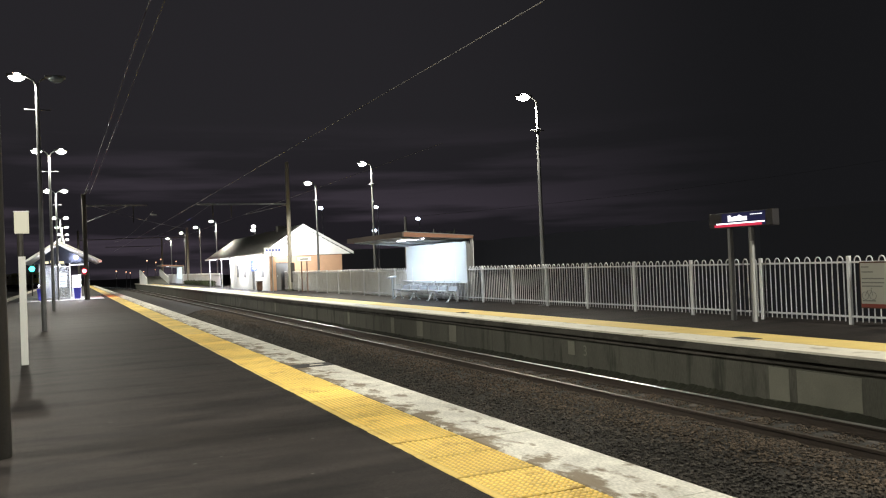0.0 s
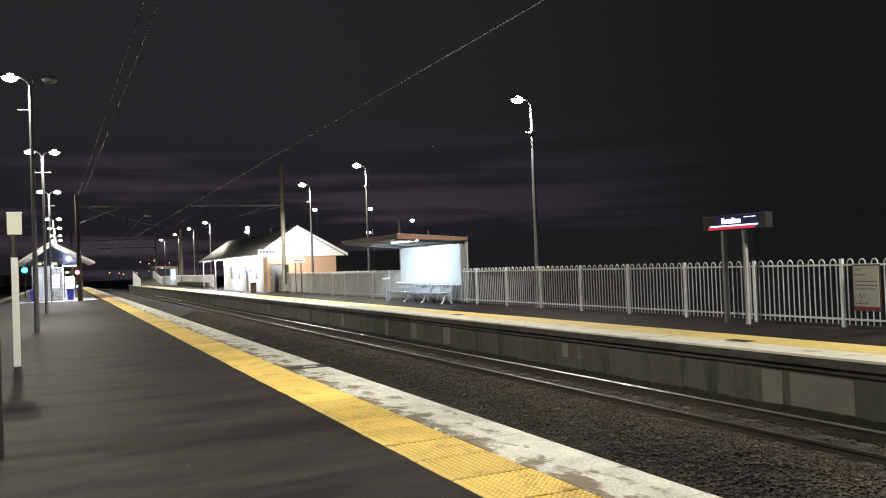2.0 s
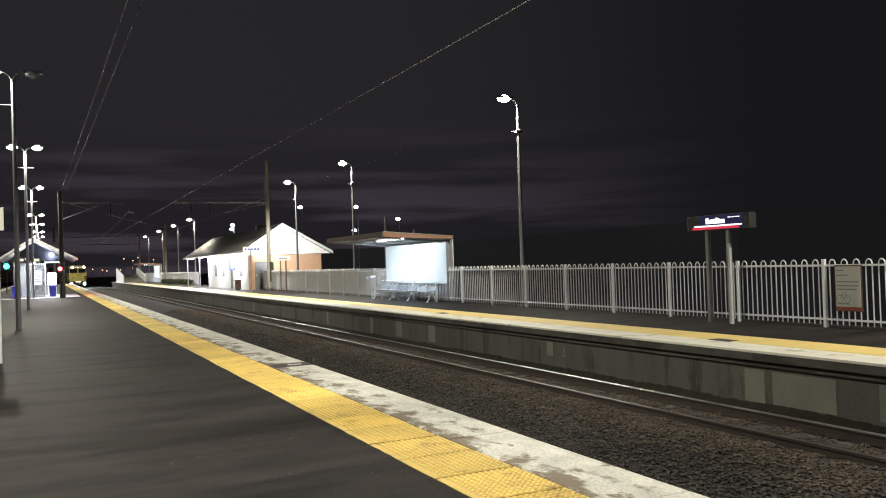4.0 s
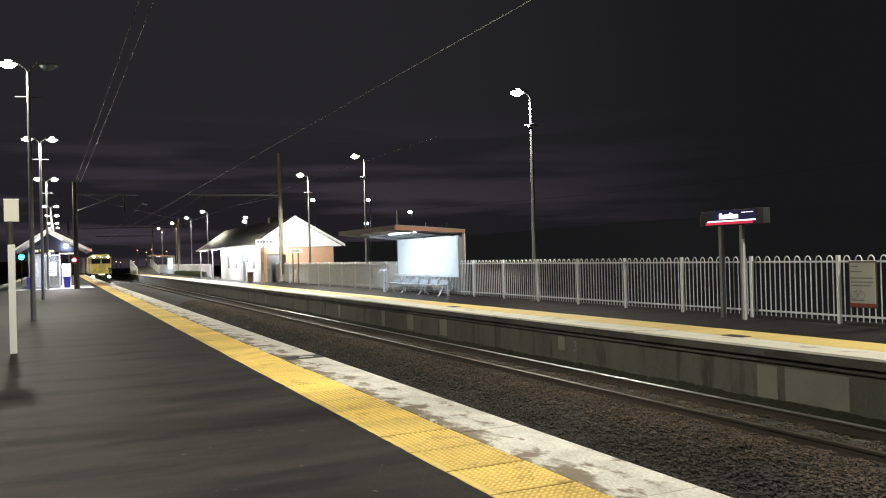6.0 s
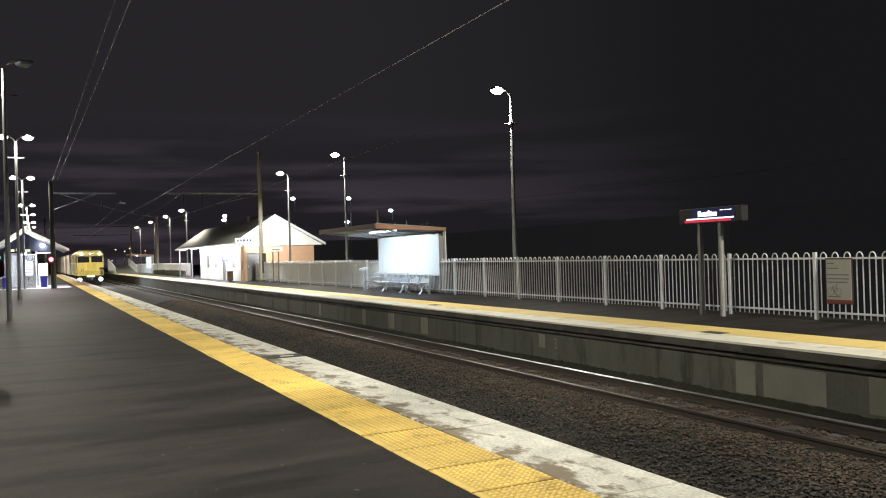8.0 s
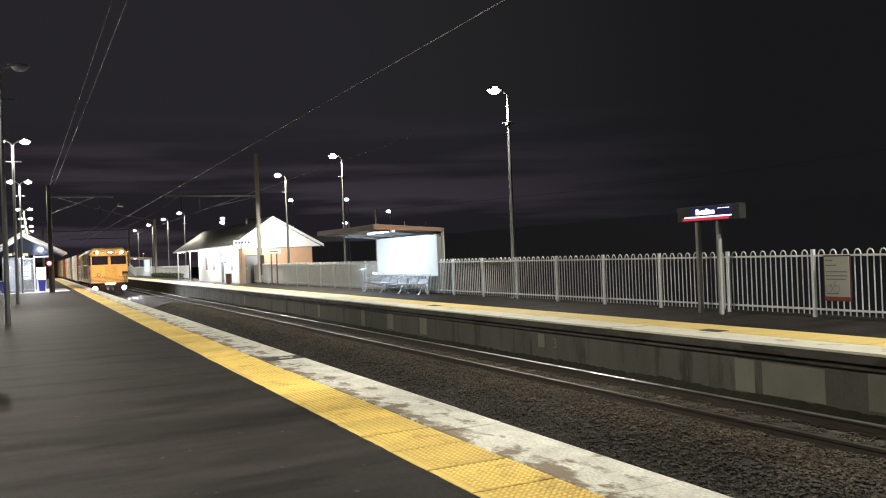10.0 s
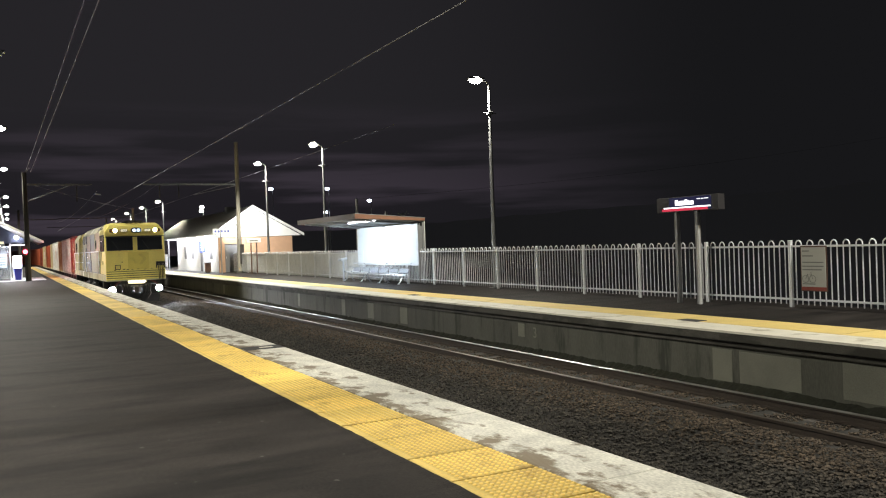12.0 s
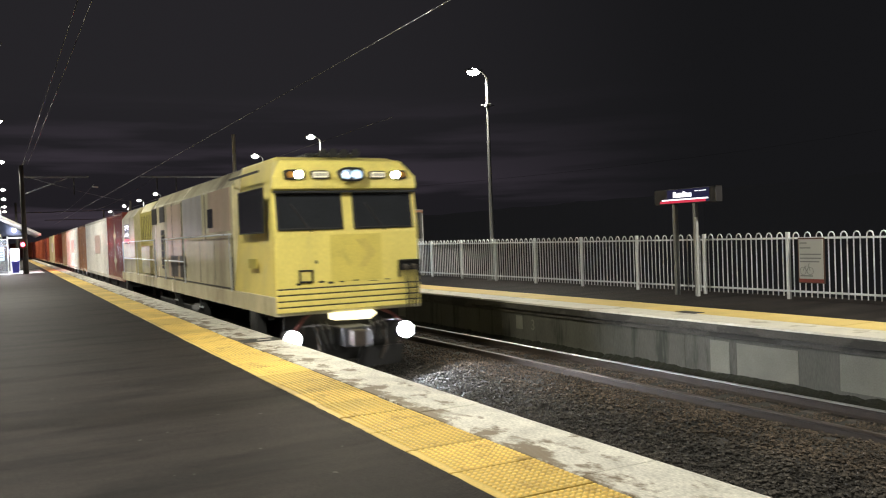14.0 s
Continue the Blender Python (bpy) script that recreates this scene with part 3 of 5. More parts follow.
# ---- lamp posts ----
def lamp_head(parent, x, y, z, turn, lit=True):
    """A flat lantern on the end of an arm, drawn along +x from the arm."""
    bm = B()
    prism(bm, [(0.0, -0.10), (0.52, -0.16), (0.60, -0.08), (0.60, 0.08), (0.52, 0.16), (0.0, 0.10)], "z", 0.0, 0.075)
    head = part("lantern", bm, GALV, parent, "grey lantern housing", soft=0.015, at=pose(x, y, z, 0, 0, turn))
    bm = B()
    blob(bm, (0.32, 0, -0.01), 0.225, 0.165, 0.125)
    part("lens", bm, LENS if lit else OFF_LENS, head, "glowing lens" if lit else "dark unlit lens", smooth=True)
    return head


def far_lamp(x, y, cool=False):
    post = thing("lamp_post", pose(x, y, 0), "slim galvanised platform lamp post with one lit lantern", "lamp post", "lamp posts on the side platform")
    part("pole", rod(B(), (0, 0, 0), (0, 0, 6.9), 0.085, 0.05, 12), GALV, post, smooth=True)
    part("base_plate", box(B(), -0.16, -0.16, 0.0, 0.16, 0.16, 0.025), GALV, post, soft=0.005)
    part("arm", bar_path(B(), [(0, 0, 6.82), (-0.06, 0, 6.97), (-0.16, 0, 7.04), (-0.26, 0, 7.06)], 0.03, 8), GALV, post)
    part("crossbar", rod(B(), (-0.26, 0, 5.95), (0.26, 0, 5.95), 0.017), GALV, post)
    part("bracket", box(B(), -0.09, -0.09, 5.90, 0.09, 0.09, 6.0), GALV, post, soft=0.01)
    lamp_head(post, -0.2, 0, 7.06, 180)
    return post


def near_lamp(x, y, left=True, right=True, side=0.55):
    post = thing("lamp_post", pose(x, y, 0), "slim galvanised lamp post with two lanterns on the island platform", "lamp post", "lamp posts on the island platform")
    part("pole", rod(B(), (0, 0, 0), (0, 0, 7.5), 0.08, 0.055, 12), GALV, post, smooth=True)
    part("crossbar", rod(B(), (-0.36, 0, 6.72), (0.36, 0, 6.72), 0.018), GALV, post)
    for s, lit in ((-1, left), (1, right)):
        part("arm", bar_path(B(), [(0, 0, 7.42), (s * 0.08, 0, 7.6), (s * 0.2, 0, 7.68), (s * 0.3, 0, 7.7)], 0.03, 8), GALV, post)
        lamp_head(post, s * 0.22, 0, 7.7, 0 if s > 0 else 180, lit)
    return post


# Lanterns at 8.6 are unseen; right one lit to soften the pole's shadow.
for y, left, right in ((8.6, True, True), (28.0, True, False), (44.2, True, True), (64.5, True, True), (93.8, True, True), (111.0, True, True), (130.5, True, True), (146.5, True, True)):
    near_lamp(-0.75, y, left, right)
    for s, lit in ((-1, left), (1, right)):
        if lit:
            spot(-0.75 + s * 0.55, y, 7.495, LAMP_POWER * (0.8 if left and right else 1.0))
# Post behind the camera is unseen, added to light the near platform.
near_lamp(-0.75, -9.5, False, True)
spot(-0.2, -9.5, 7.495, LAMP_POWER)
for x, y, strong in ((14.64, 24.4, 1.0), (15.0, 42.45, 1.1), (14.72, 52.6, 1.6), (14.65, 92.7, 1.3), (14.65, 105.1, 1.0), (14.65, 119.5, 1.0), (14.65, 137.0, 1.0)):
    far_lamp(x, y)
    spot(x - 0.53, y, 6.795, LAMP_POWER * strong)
# Posts out of view, assumed from the row's spacing, to light the far platform.
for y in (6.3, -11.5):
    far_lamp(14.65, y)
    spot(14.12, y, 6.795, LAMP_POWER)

# stout dark post beside the camera is the pole of the nearest lamp; sleeve round its foot
sleeve = lone("post_sleeve", rod(B(), (-0.66, 8.55, 0), (-0.66, 8.55, 7.4), 0.135, 0.11, 20), DARK_STEEL, "tall stout dark steel post on the platform", "post", smooth=True)

# post with a pale box on the platform
pb = thing("call_post", pose(-0.81, 17.4, 0), "white square post with a pale glowing box on dark neck", "post")
part("post", box(B(), -0.06, -0.06, 0, 0.06, 0.06, 2.02), WHITE_PAINT, pb, "white painted post", soft=0.008)
part("neck", rod(B(), (-0.02, 0, 2.02), (-0.02, 0, 2.46), 0.055), DARK_STEEL, pb, "dark neck")
bx = part("box", box(B(), -0.11, -0.07, 2.45, 0.135, 0.07, 2.85), GLOW_BOX, pb, "cream box given a soft glow", soft=0.015)
part("cap", box(B(), -0.12, -0.08, 2.85, 0.145, 0.08, 2.868), WHITE_PAINT, bx)

# ---- hoop-top fence ----
FENCE_X, BAY = 14.45, 2.36


def fence_meshes():
    bm = B()
    box(bm, -0.035, -0.035, 0.0, 0.035, 0.035, 1.40)
    post = mesh_of("fence_post", bm, FENCE, soft=0.006)
    rail = mesh_of("fence_rail", box(B(), -0.018, 0.035, -0.02, 0.018, BAY - 0.035, 0.02), FENCE)
    pts = [(0, -0.07, 0.06), (0, -0.07, 1.30)] + [(0, -0.07 * math.cos(a), 1.30 + 0.09 * math.sin(a)) for a in (0.5, 1.05, 1.57, 2.09, 2.64)] + [(0, 0.07, 1.30), (0, 0.07, 0.06)]
    hoop = mesh_of("fence_hoop", bar_path(B(), pts, 0.0145, 6), FENCE, smooth=True)
    return post, rail, hoop


POST, FRAIL, HOOP = fence_meshes()
for k0, k1, lab in ((-3, 21, "pale grey steel fence with hooped tops behind the platform"), (33, 55, "pale hoop-topped fence beyond the station building")):
    fence = thing("hooped_fence", pose(FENCE_X, 12.10, 0), lab, "fence", "fences along the side platform")
    for k in range(k0, k1):
        p = again("post", POST, fence, pose(0, k * BAY, 0))
        for z in (0.17, 1.27):
            again("rail", FRAIL, p, pose(0, 0, z))
        for i in range(8):
            again("hoop", HOOP, p, pose(0, 0.205 + i * 0.2785, 0))

# solid steel panels behind the hooped fence, from the shelter to the building
PALE_PANEL = mat("cream_fence_steel", (0.46, 0.45, 0.38), 0.6, vary=0.16, scale=1.5, fine=40, bump=0.1, dirt=(0.30, 0.29, 0.23), dirt_amount=0.4, dirt_scale=1.4, stretch=(1, 1, 0.4), per_object=0.08, edge=0.2)
bm = B()
ribs = []
for k in range(13):
    ribs += [(k * 0.178, 0.0), (k * 0.178 + 0.10, 0.0), (k * 0.178 + 0.12, 0.018), (k * 0.178 + 0.158, 0.018)]
lo_v = [bm.verts.new((d, y, 0.05)) for y, d in ribs]
hi_v = [bm.verts.new((d, y, 1.22)) for y, d in ribs]
for i in range(len(ribs) - 1):
    bm.faces.new((lo_v[i], lo_v[i + 1], hi_v[i + 1], hi_v[i]))
ribbed = mesh_of("panel", bm, PALE_PANEL)
for y0, count in ((31.2, 12), (91.0, 20)):
    pf = thing("panel_fence", pose(14.515, y0, 0), "cream ribbed steel panel fence behind the hooped fence", "fence", "panel fences")
    for k in range(count):
        again("panel", ribbed, pf, pose(0, k * BAY + 0.02, 0))
        part("rail", box(B(), -0.008, k * BAY + 0.01, 1.215, 0.026, (k + 1) * BAY - 0.01, 1.245), PALE_PANEL, pf)

# notice on the fence
fs = thing("fence_notice", pose(FENCE_X - 0.045, 11.51, 0), "weathered white notice with grey writing tied to the fence", "sign")
part("backing", box(B(), 0.007, -0.315, 0.35, 0.016, 0.315, 1.275), BROWN, fs, "dark brown backing board", soft=0.003)
part("board", box(B(), -0.006, -0.285, 0.42, 0.006, 0.285, 1.245), SIGN_FACE, fs, soft=0.002)
part("red_band", box(B(), -0.008, -0.287, 0.37, 0.004, 0.287, 0.44), RED_PAINT, fs, "dull red band")
for k, (z, w) in enumerate(((1.17, 0.17), (1.07, 0.26), (0.94, 0.5), (0.86, 0.5), (0.79, 0.46), (0.50, 0.3))):
    part("line_of_writing", box(B(), -0.0085, 0.26 - w, z - 0.012, -0.0062, 0.26, z + 0.012), GREY_INK, fs)
bm = B()
for cy in (0.19, 0.02):
    pts = [(-0.0085, cy + 0.075 * math.cos(a * math.tau / 14), 0.60 + 0.075 * math.sin(a * math.tau / 14)) for a in range(15)]
    bar_path(bm, pts, 0.006, 4)
bar_path(bm, [(-0.0085, 0.19, 0.60), (-0.0085, 0.14, 0.70), (-0.0085, 0.05, 0.70), (-0.0085, 0.11, 0.60), (-0.0085, 0.14, 0.70)], 0.006, 4)
bar_path(bm, [(-0.0085, 0.02, 0.60), (-0.0085, 0.06, 0.74), (-0.0085, 0.03, 0.75)], 0.006, 4)
part("bicycle_pictogram", bm, GREY_INK, fs, "dark bicycle drawing")

# station name sign
ss = thing("station_sign", pose(13.9, 14.42, 0), "long dark sign with lit navy face on two grey posts", "sign")
for y in (0.38, -0.27):
    part("post", box(B(), -0.05, y - 0.045, 0, 0.05, y + 0.045, 2.14), GALV, ss, soft=0.01)
part("conduit", box(B(), -0.09, -0.37, 0, -0.03, -0.31, 1.80), PAVING, ss, "pale conduit strapped to a post", soft=0.005)
case = part("case", box(B(), -0.10, -1.0, 2.12, 0.10, 0.95, 2.47), SIGN_CASE, ss, "dark grey case", soft=0.015)
part("lit_face", box(B(), -0.106, -0.80, 2.15, -0.099, 0.52, 2.45), NAVY, case, "navy illuminated face")
part("white_stripe", box(B(), -0.109, -0.78, 2.205, -0.104, 0.70, 2.235), SIGN_WHITE, case, "glowing white stripe")
part("red_stripe", box(B(), -0.109, -0.70, 2.145, -0.104, 0.76, 2.203), SIGN_RED, case, "glowing red stripe")
yy = 0.32
for w, h in ((0.09, 0.13), (0.07, 0.09), (0.07, 0.10), (0.07, 0.10), (0.06, 0.13), (0.05, 0.11), (0.07, 0.09), (0.08, 0.09)):
    part("letter_bar", box(B(), -0.109, yy - w, 2.27, -0.104, yy, 2.27 + h), SIGN_WHITE, case)
    yy -= w + 0.004
for y0, y1 in ((-0.37, -0.48), (-0.50, -0.56), (-0.58, -0.72)):
    part("small_writing_bar", box(B(), -0.109, y1, 2.385, -0.104, y0, 2.40), SIGN_WHITE, case)

# ---- platform shelter ----
def shelter(m):
    sh = thing("platform_shelter", m, "open platform shelter with an orange-brown sloping roof", "shelter", "platform shelters")
    bm = B()
    prism(bm, [(-2.70, 2.78), (0.22, 2.58), (0.22, 2.47), (-2.66, 2.66)], "y", 0.0, 6.9)
    roof = part("roof", bm, SHELTER_GREY, sh, "grey sloping roof", soft=0.02)
    fascia = [(-2.72, 2.83), (0.24, 2.62), (0.24, 2.51), (-2.72, 2.64)]
    part("end_fascia", prism(B(), fascia, "y", -0.05, 0.0), FASCIA, roof, "rusty orange fascia")
    part("front_fascia", box(B(), -2.77, -0.05, 2.63, -2.72, 6.95, 2.83), FASCIA_LESS_LIT, roof, "brown front fascia, coloured darker as the less lit side")
    part("far_fascia", prism(B(), fascia, "y", 6.9, 6.95), FASCIA, roof)
    for k in range(3):
        part("rafter", prism(B(), [(-2.6, 2.65), (0.2, 2.46), (0.2, 2.36), (-2.6, 2.60)], "y", 0.5 + k * 2.9, 0.6 + k * 2.9), SHELTER_GREY, roof)
    part("corner_post", box(B(), 0.14, 0.02, 0, 0.22, 0.12, 2.5), SHELTER_GREY, sh, "grey post", soft=0.008)
    part("corner_post", box(B(), 0.14, 6.78, 0, 0.22, 6.88, 2.5), SHELTER_GREY, sh, soft=0.008)
    part("end_wall", box(B(), -0.02, 0.06, 0.04, 0.14, 0.10, 2.3), SHELTER_GREY, sh, "grey end wall")
    part("conduit", rod(B(), (0.235, 0.0, 0.9), (0.235, 0.0, 2.5), 0.018, seg=8), WHITE_PAINT, sh, "thin pale conduit")
    part("fascia_capping", prism(B(), [(-2.73, 2.845), (0.25, 2.635), (0.25, 2.61), (-2.73, 2.82)], "y", -0.062, -0.045), GALV, roof, "pale capping along the fascia")
    part("back_wall", box(B(), 0.06, 0.12, 0.03, 0.11, 6.78, 2.42), SHELTER_GREY, sh, "grey back wall")
    for k in range(2):
        part("panel", box(B(), 0.0, 0.18 + k * 3.24, 0.72, 0.055, 3.40 + k * 3.26, 2.40), SHELTER_PANEL, sh, "pale blue-white lit panel", soft=0.006)
    part("tube_lamp", box(B(), -1.76, 0.4, 2.545, -1.70, 3.2, 2.57), TUBE, roof, "glowing tube")
    part("roof_pin", rod(B(), (-1.4, 0.1, 2.70), (-1.4, 0.1, 2.92), 0.015), GALV, roof)
    return sh


def bench(m):
    be = thing("platform_bench", m, "perforated stainless steel bench with six seats", "bench", "platform benches")
    beam = part("beam", box(B(), -0.03, 0, 0.33, 0.03, 6.3, 0.39), STAINLESS, be, soft=0.008)
    part("back_rail", rod(B(), (0.28, 0.0, 0.80), (0.28, 6.3, 0.80), 0.025), STAINLESS, be)
    for k in range(4):
        y = 0.15 + k * 2.0
        bm = B()
        bar_path(bm, [(0, y, 0.36), (-0.10, y, 0.26), (-0.15, y, 0.10), (-0.24, y, 0.02)], 0.022, 8)
        bar_path(bm, [(0, y, 0.36), (0.08, y, 0.26), (0.12, y, 0.10), (0.20, y, 0.02)], 0.022, 8)
        box(bm, -0.29, y - 0.035, 0.0, -0.19, y + 0.035, 0.022)
        box(bm, 0.15, y - 0.035, 0.0, 0.25, y + 0.035, 0.022)
        part("leg", bm, STAINLESS, be)
    for k in range(6):
        y = 0.12 + k * 1.03
        bm = B()
        box(bm, -0.26, y, 0.415, 0.16, y + 0.85, 0.44)
        prism(bm, [(0.16, 0.415), (0.185, 0.42), (0.25, 0.60), (0.23, 0.60)], "y", y, y + 0.85)
        seat = part("seat", bm, SEAT_MESH, be, "perforated steel seat")
        part("seat_lip", rod(B(), (-0.27, y, 0.43), (-0.27, y + 0.85, 0.43), 0.022, seg=8), STAINLESS, seat, "bright tube along the seat")
        part("armrest", bar_path(B(), [(-0.2, y + 0.93, 0.44), (-0.22, y + 0.93, 0.62), (0.2, y + 0.93, 0.64)], 0.016), STAINLESS, seat)
    return be


shelter(pose(14.42, 29.75, 0))
bench(pose(13.95, 30.2, 0))
tube_light(12.7, 33.1, 2.50, 5.4, 0.15, 185, (0.74, 0.88, 1.0), (0, -25, 0))
vd = thing("card_reader", pose(13.6, 36.2, 0), "small card reader on a slim steel post", "card reader")
part("post", rod(B(), (0, 0, 0), (0, 0, 0.95), 0.05), STAINLESS, vd)
part("head", prism(B(), [(-0.16, 0.92), (0.14, 0.98), (0.14, 1.08), (-0.16, 1.02)], "y", -0.2, 0.2), STAINLESS, vd, soft=0.01)
shelter(pose(14.42, 122.0, 0))
tube_light(12.7, 125.4, 2.50, 5.4, 0.15, 190, (0.74, 0.88, 1.0), (0, -25, 0))

# ---- station building ----
GY = 61.0
hall = thing("station_building", pose(0, 0, 0), "small station building with white gable and peach brick walls", "building")
W0, W1, LEN = 13.42, 18.9, 28.0
bm = B()
box(bm, 14.83, GY, 0, W1, GY + 0.25, 2.52)
south = part("south_wall", bm, BRICK, hall, "peach brick end wall")
part("corner_panel", box(B(), W0, GY - 0.002, 0, 13.84, GY + 0.25, 2.52), BRICK, south, "peach brick pier beside the door")
part("lintel", box(B(), 13.84, GY + 0.01, 2.05, 14.83, GY + 0.25, 2.52), BRICK, south)
door = part("door", box(B(), 13.86, GY + 0.08, 0.01, 14.81, GY + 0.13, 2.04), DOOR_GREY, hall, "dark grey door", soft=0.004)
part("handle", rod(B(), (13.95, GY + 0.05, 1.0), (13.95, GY + 0.05, 1.16), 0.015), STAINLESS, door)
gable = part("gable", prism(B(), [(13.05, 2.56), (19.62, 2.56), (15.93, 4.68)], "y", GY - 0.02, GY + 0.2), WEATHERBOARD, hall, "bright white boarded gable")
for k in range(10):
    z = 2.56 + k * 0.2
    f = (z - 2.52) / 2.14
    x0, x1 = 13.05 + f * (15.93 - 13.05), 19.62 - f * (19.62 - 15.93)
    part("board", box(B(), x0 + 0.12, GY - 0.04, z, x1 - 0.12, GY - 0.021, z + 0.17), WEATHERBOARD, gable)
part("west_wall", box(B(), W0, GY + 0.25, 0, W0 + 0.2, GY + 17, 2.9), WHITE_PAINT, hall, "white painted platform wall")
part("east_wall", box(B(), W1 - 0.2, GY + 0.25, 0, W1, GY + LEN, 2.52), BRICK, hall)
part("north_wall", box(B(), W0, GY + 16.8, 0, W1 - 0.2, GY + 17, 2.9), WHITE_PAINT, hall)
for k, y in enumerate((2.2, 5.6, 9.2, 12.4)):
    w = part("window" if k != 1 else "service_door", box(B(), W0 - 0.02, GY + y, 1.0 if k != 1 else 0.02, W0 - 0.004, GY + y + 1.0, 2.05), DOOR_GREY, hall, "dark window in the white wall")
    part("frame", box(B(), W0 - 0.035, GY + y - 0.06, 2.05, W0 - 0.004, GY + y + 1.06, 2.12), WHITE_PAINT, w)
roof = part("roof", prism(B(), [(12.95, 2.86), (15.93, 4.84), (19.72, 2.70), (19.72, 2.62), (15.93, 4.74), (12.95, 2.78)], "y", GY - 0.2, GY + LEN), ROOF_IRON, hall, "grey ribbed iron roof")
for k in range(36):
    y = GY - 0.15 + k * 0.8
    part("roof_rib", prism(B(), [(12.95, 2.862), (15.93, 4.842), (15.93, 4.88), (12.95, 2.90)], "y", y, y + 0.06), ROOF_IRON, roof)
part("barge_board", prism(B(), [(12.9, 2.84), (15.93, 4.88), (19.77, 2.72), (19.77, 2.52), (15.93, 4.68), (12.9, 2.66)], "y", GY - 0.25, GY - 0.202), WHITE_PAINT, roof, "white barge board")
part("gutter", box(B(), 12.82, GY - 0.2, 2.72, 12.94, GY + LEN, 2.84), WHITE_PAINT, roof)
part("chimney_vent", box(B(), 15.6, GY + 6.5, 4.5, 16.2, GY + 7.3, 5.1), ROOF_IRON, roof)
for k in range(2):
    part("canopy_post", rod(B(), (13.1, GY + 19.5 + k * 7.3, 0), (13.1, GY + 19.5 + k * 7.3, 2.8), 0.06), GALV, hall, "grey canopy post")
for k in range(4):
    part("tube_lamp", box(B(), 13.0, GY + 1.5 + k * 7, 2.70, 13.1, GY + 5.5 + k * 7, 2.76), TUBE, roof, "glowing fluorescent tube")
    tube_light(13.02, GY + 3.5 + k * 7, 2.68, 4.0, 0.12, 520, (0.92, 0.94, 1.0), (0, -14, 0))
part("back_wall", box(B(), 16.0, GY + 17.01, 0, 16.15, GY + LEN, 2.9), WHITE_PAINT, hall)

for x, y, lab in ((12.75, 61.8, "brown slatted litter bin by the station wall"),):
    bn = thing("litter_bin", pose(x, y, 0), lab, "bin")
    part("body", box(B(), -0.19, -0.19, 0.10, 0.19, 0.19, 0.70), BROWN, bn, "brown body", soft=0.02)
    part("lid", box(B(), -0.215, -0.215, 0.70, 0.215, 0.215, 0.77), DARK_STEEL, bn, soft=0.02)
    part("foot", box(B(), -0.14, -0.14, 0, 0.14, 0.14, 0.10), DARK_STEEL, bn)

bs = thing("platform_notice", pose(12.95, 64.5, 0), "small blue notice on a slim pale post", "sign")
part("post", rod(B(), (0, 0, 0), (0, 0, 2.3), 0.035), GALV, bs)
part("board", box(B(), -0.22, -0.02, 1.5, 0.22, 0.02, 2.3), BLUE_SIGN, bs, soft=0.006)
for k in range(3):
    part("writing_bar", box(B(), -0.15, -0.025, 1.65 + k * 0.18, 0.12, -0.021, 1.72 + k * 0.18), WHITE_PAINT, bs)
rng4 = np.random.default_rng(21)
hv, hf = [], []
for k in range(5200):
    c = np.array([13.9 + rng4.uniform(-0.35, 0.35), rng4.uniform(91.5, 114.0), 0.0])
    top = 0.55 + 0.15 * noise.noise((c[1] * 0.8, c[0], 0))
    c[2] = top * rng4.random() ** 0.5
    u = rng4.normal(size=3)
    u /= np.linalg.norm(u)
    w = np.cross(u, rng4.normal(size=3))
    w /= np.linalg.norm(w)
    q = len(hv)
    hv.extend([tuple(c - u * 0.08), tuple(c + w * 0.035), tuple(c + u * 0.08), tuple(c - w * 0.035)])
    hf.append((q, q + 1, q + 2, q + 3))
hm = bpy.data.meshes.new("low_hedge")
hm.from_pydata(hv, [], hf)
hm.materials.append(LEAF)
tagged(new("low_hedge", hm), "low dark clipped hedge along the fence", "hedge", "", "stuff")

# hanging direction sign and small name sign near the building
ds = thing("direction_sign", pose(13.0, 58.4, 0), "pale direction sign on a thin post", "sign")
part("post", rod(B(), (0, 0, 0), (0, 0, 3.05), 0.04), GALV, ds)
part("board", box(B(), -0.55, -0.03, 2.75, 0.75, 0.03, 3.1), WHITE_PAINT, ds, soft=0.006)
for k in range(5):
    part("writing_bar", box(B(), -0.42 + k * 0.22, -0.034, 2.86, -0.30 + k * 0.22, -0.031, 3.0), BLUE_SIGN, ds)
sn = thing("name_sign", pose(14.15, 54.2, 0), "small pale name sign on two thin brown posts", "sign")
for x in (-0.15, 0.22):
    part("post", box(B(), x - 0.035, -0.035, 0, x + 0.035, 0.035, 2.1), BROWN, sn)
part("board", box(B(), -0.45, -0.05, 2.05, 0.5, 0.05, 2.32), WHITE_PAINT, sn, soft=0.01)
part("writing_bar", box(B(), -0.25, -0.054, 2.14, 0.3, -0.051, 2.22), GREY_INK, sn)

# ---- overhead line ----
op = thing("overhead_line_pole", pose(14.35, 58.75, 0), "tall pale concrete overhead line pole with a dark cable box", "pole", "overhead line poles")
part("shaft", rod(B(), (0, 0, 0), (0.02, 0, 9.2), 0.17, 0.13, 16), WOOD_POLE, op, smooth=True)
part("footing", box(B(), -0.4, -0.4, 0, 0.4, 0.4, 0.12), CONCRETE, op, soft=0.02)
part("cable_box", box(B(), -0.02, -0.28, 0.6, 0.26, -0.2, 2.0), DARK_STEEL, op, "dark cable guard")
part("cross_beam", box(B(), -6.3, -0.05, 6.17, 0.0, 0.05, 6.27), GALV, op, "thin beam over the tracks")
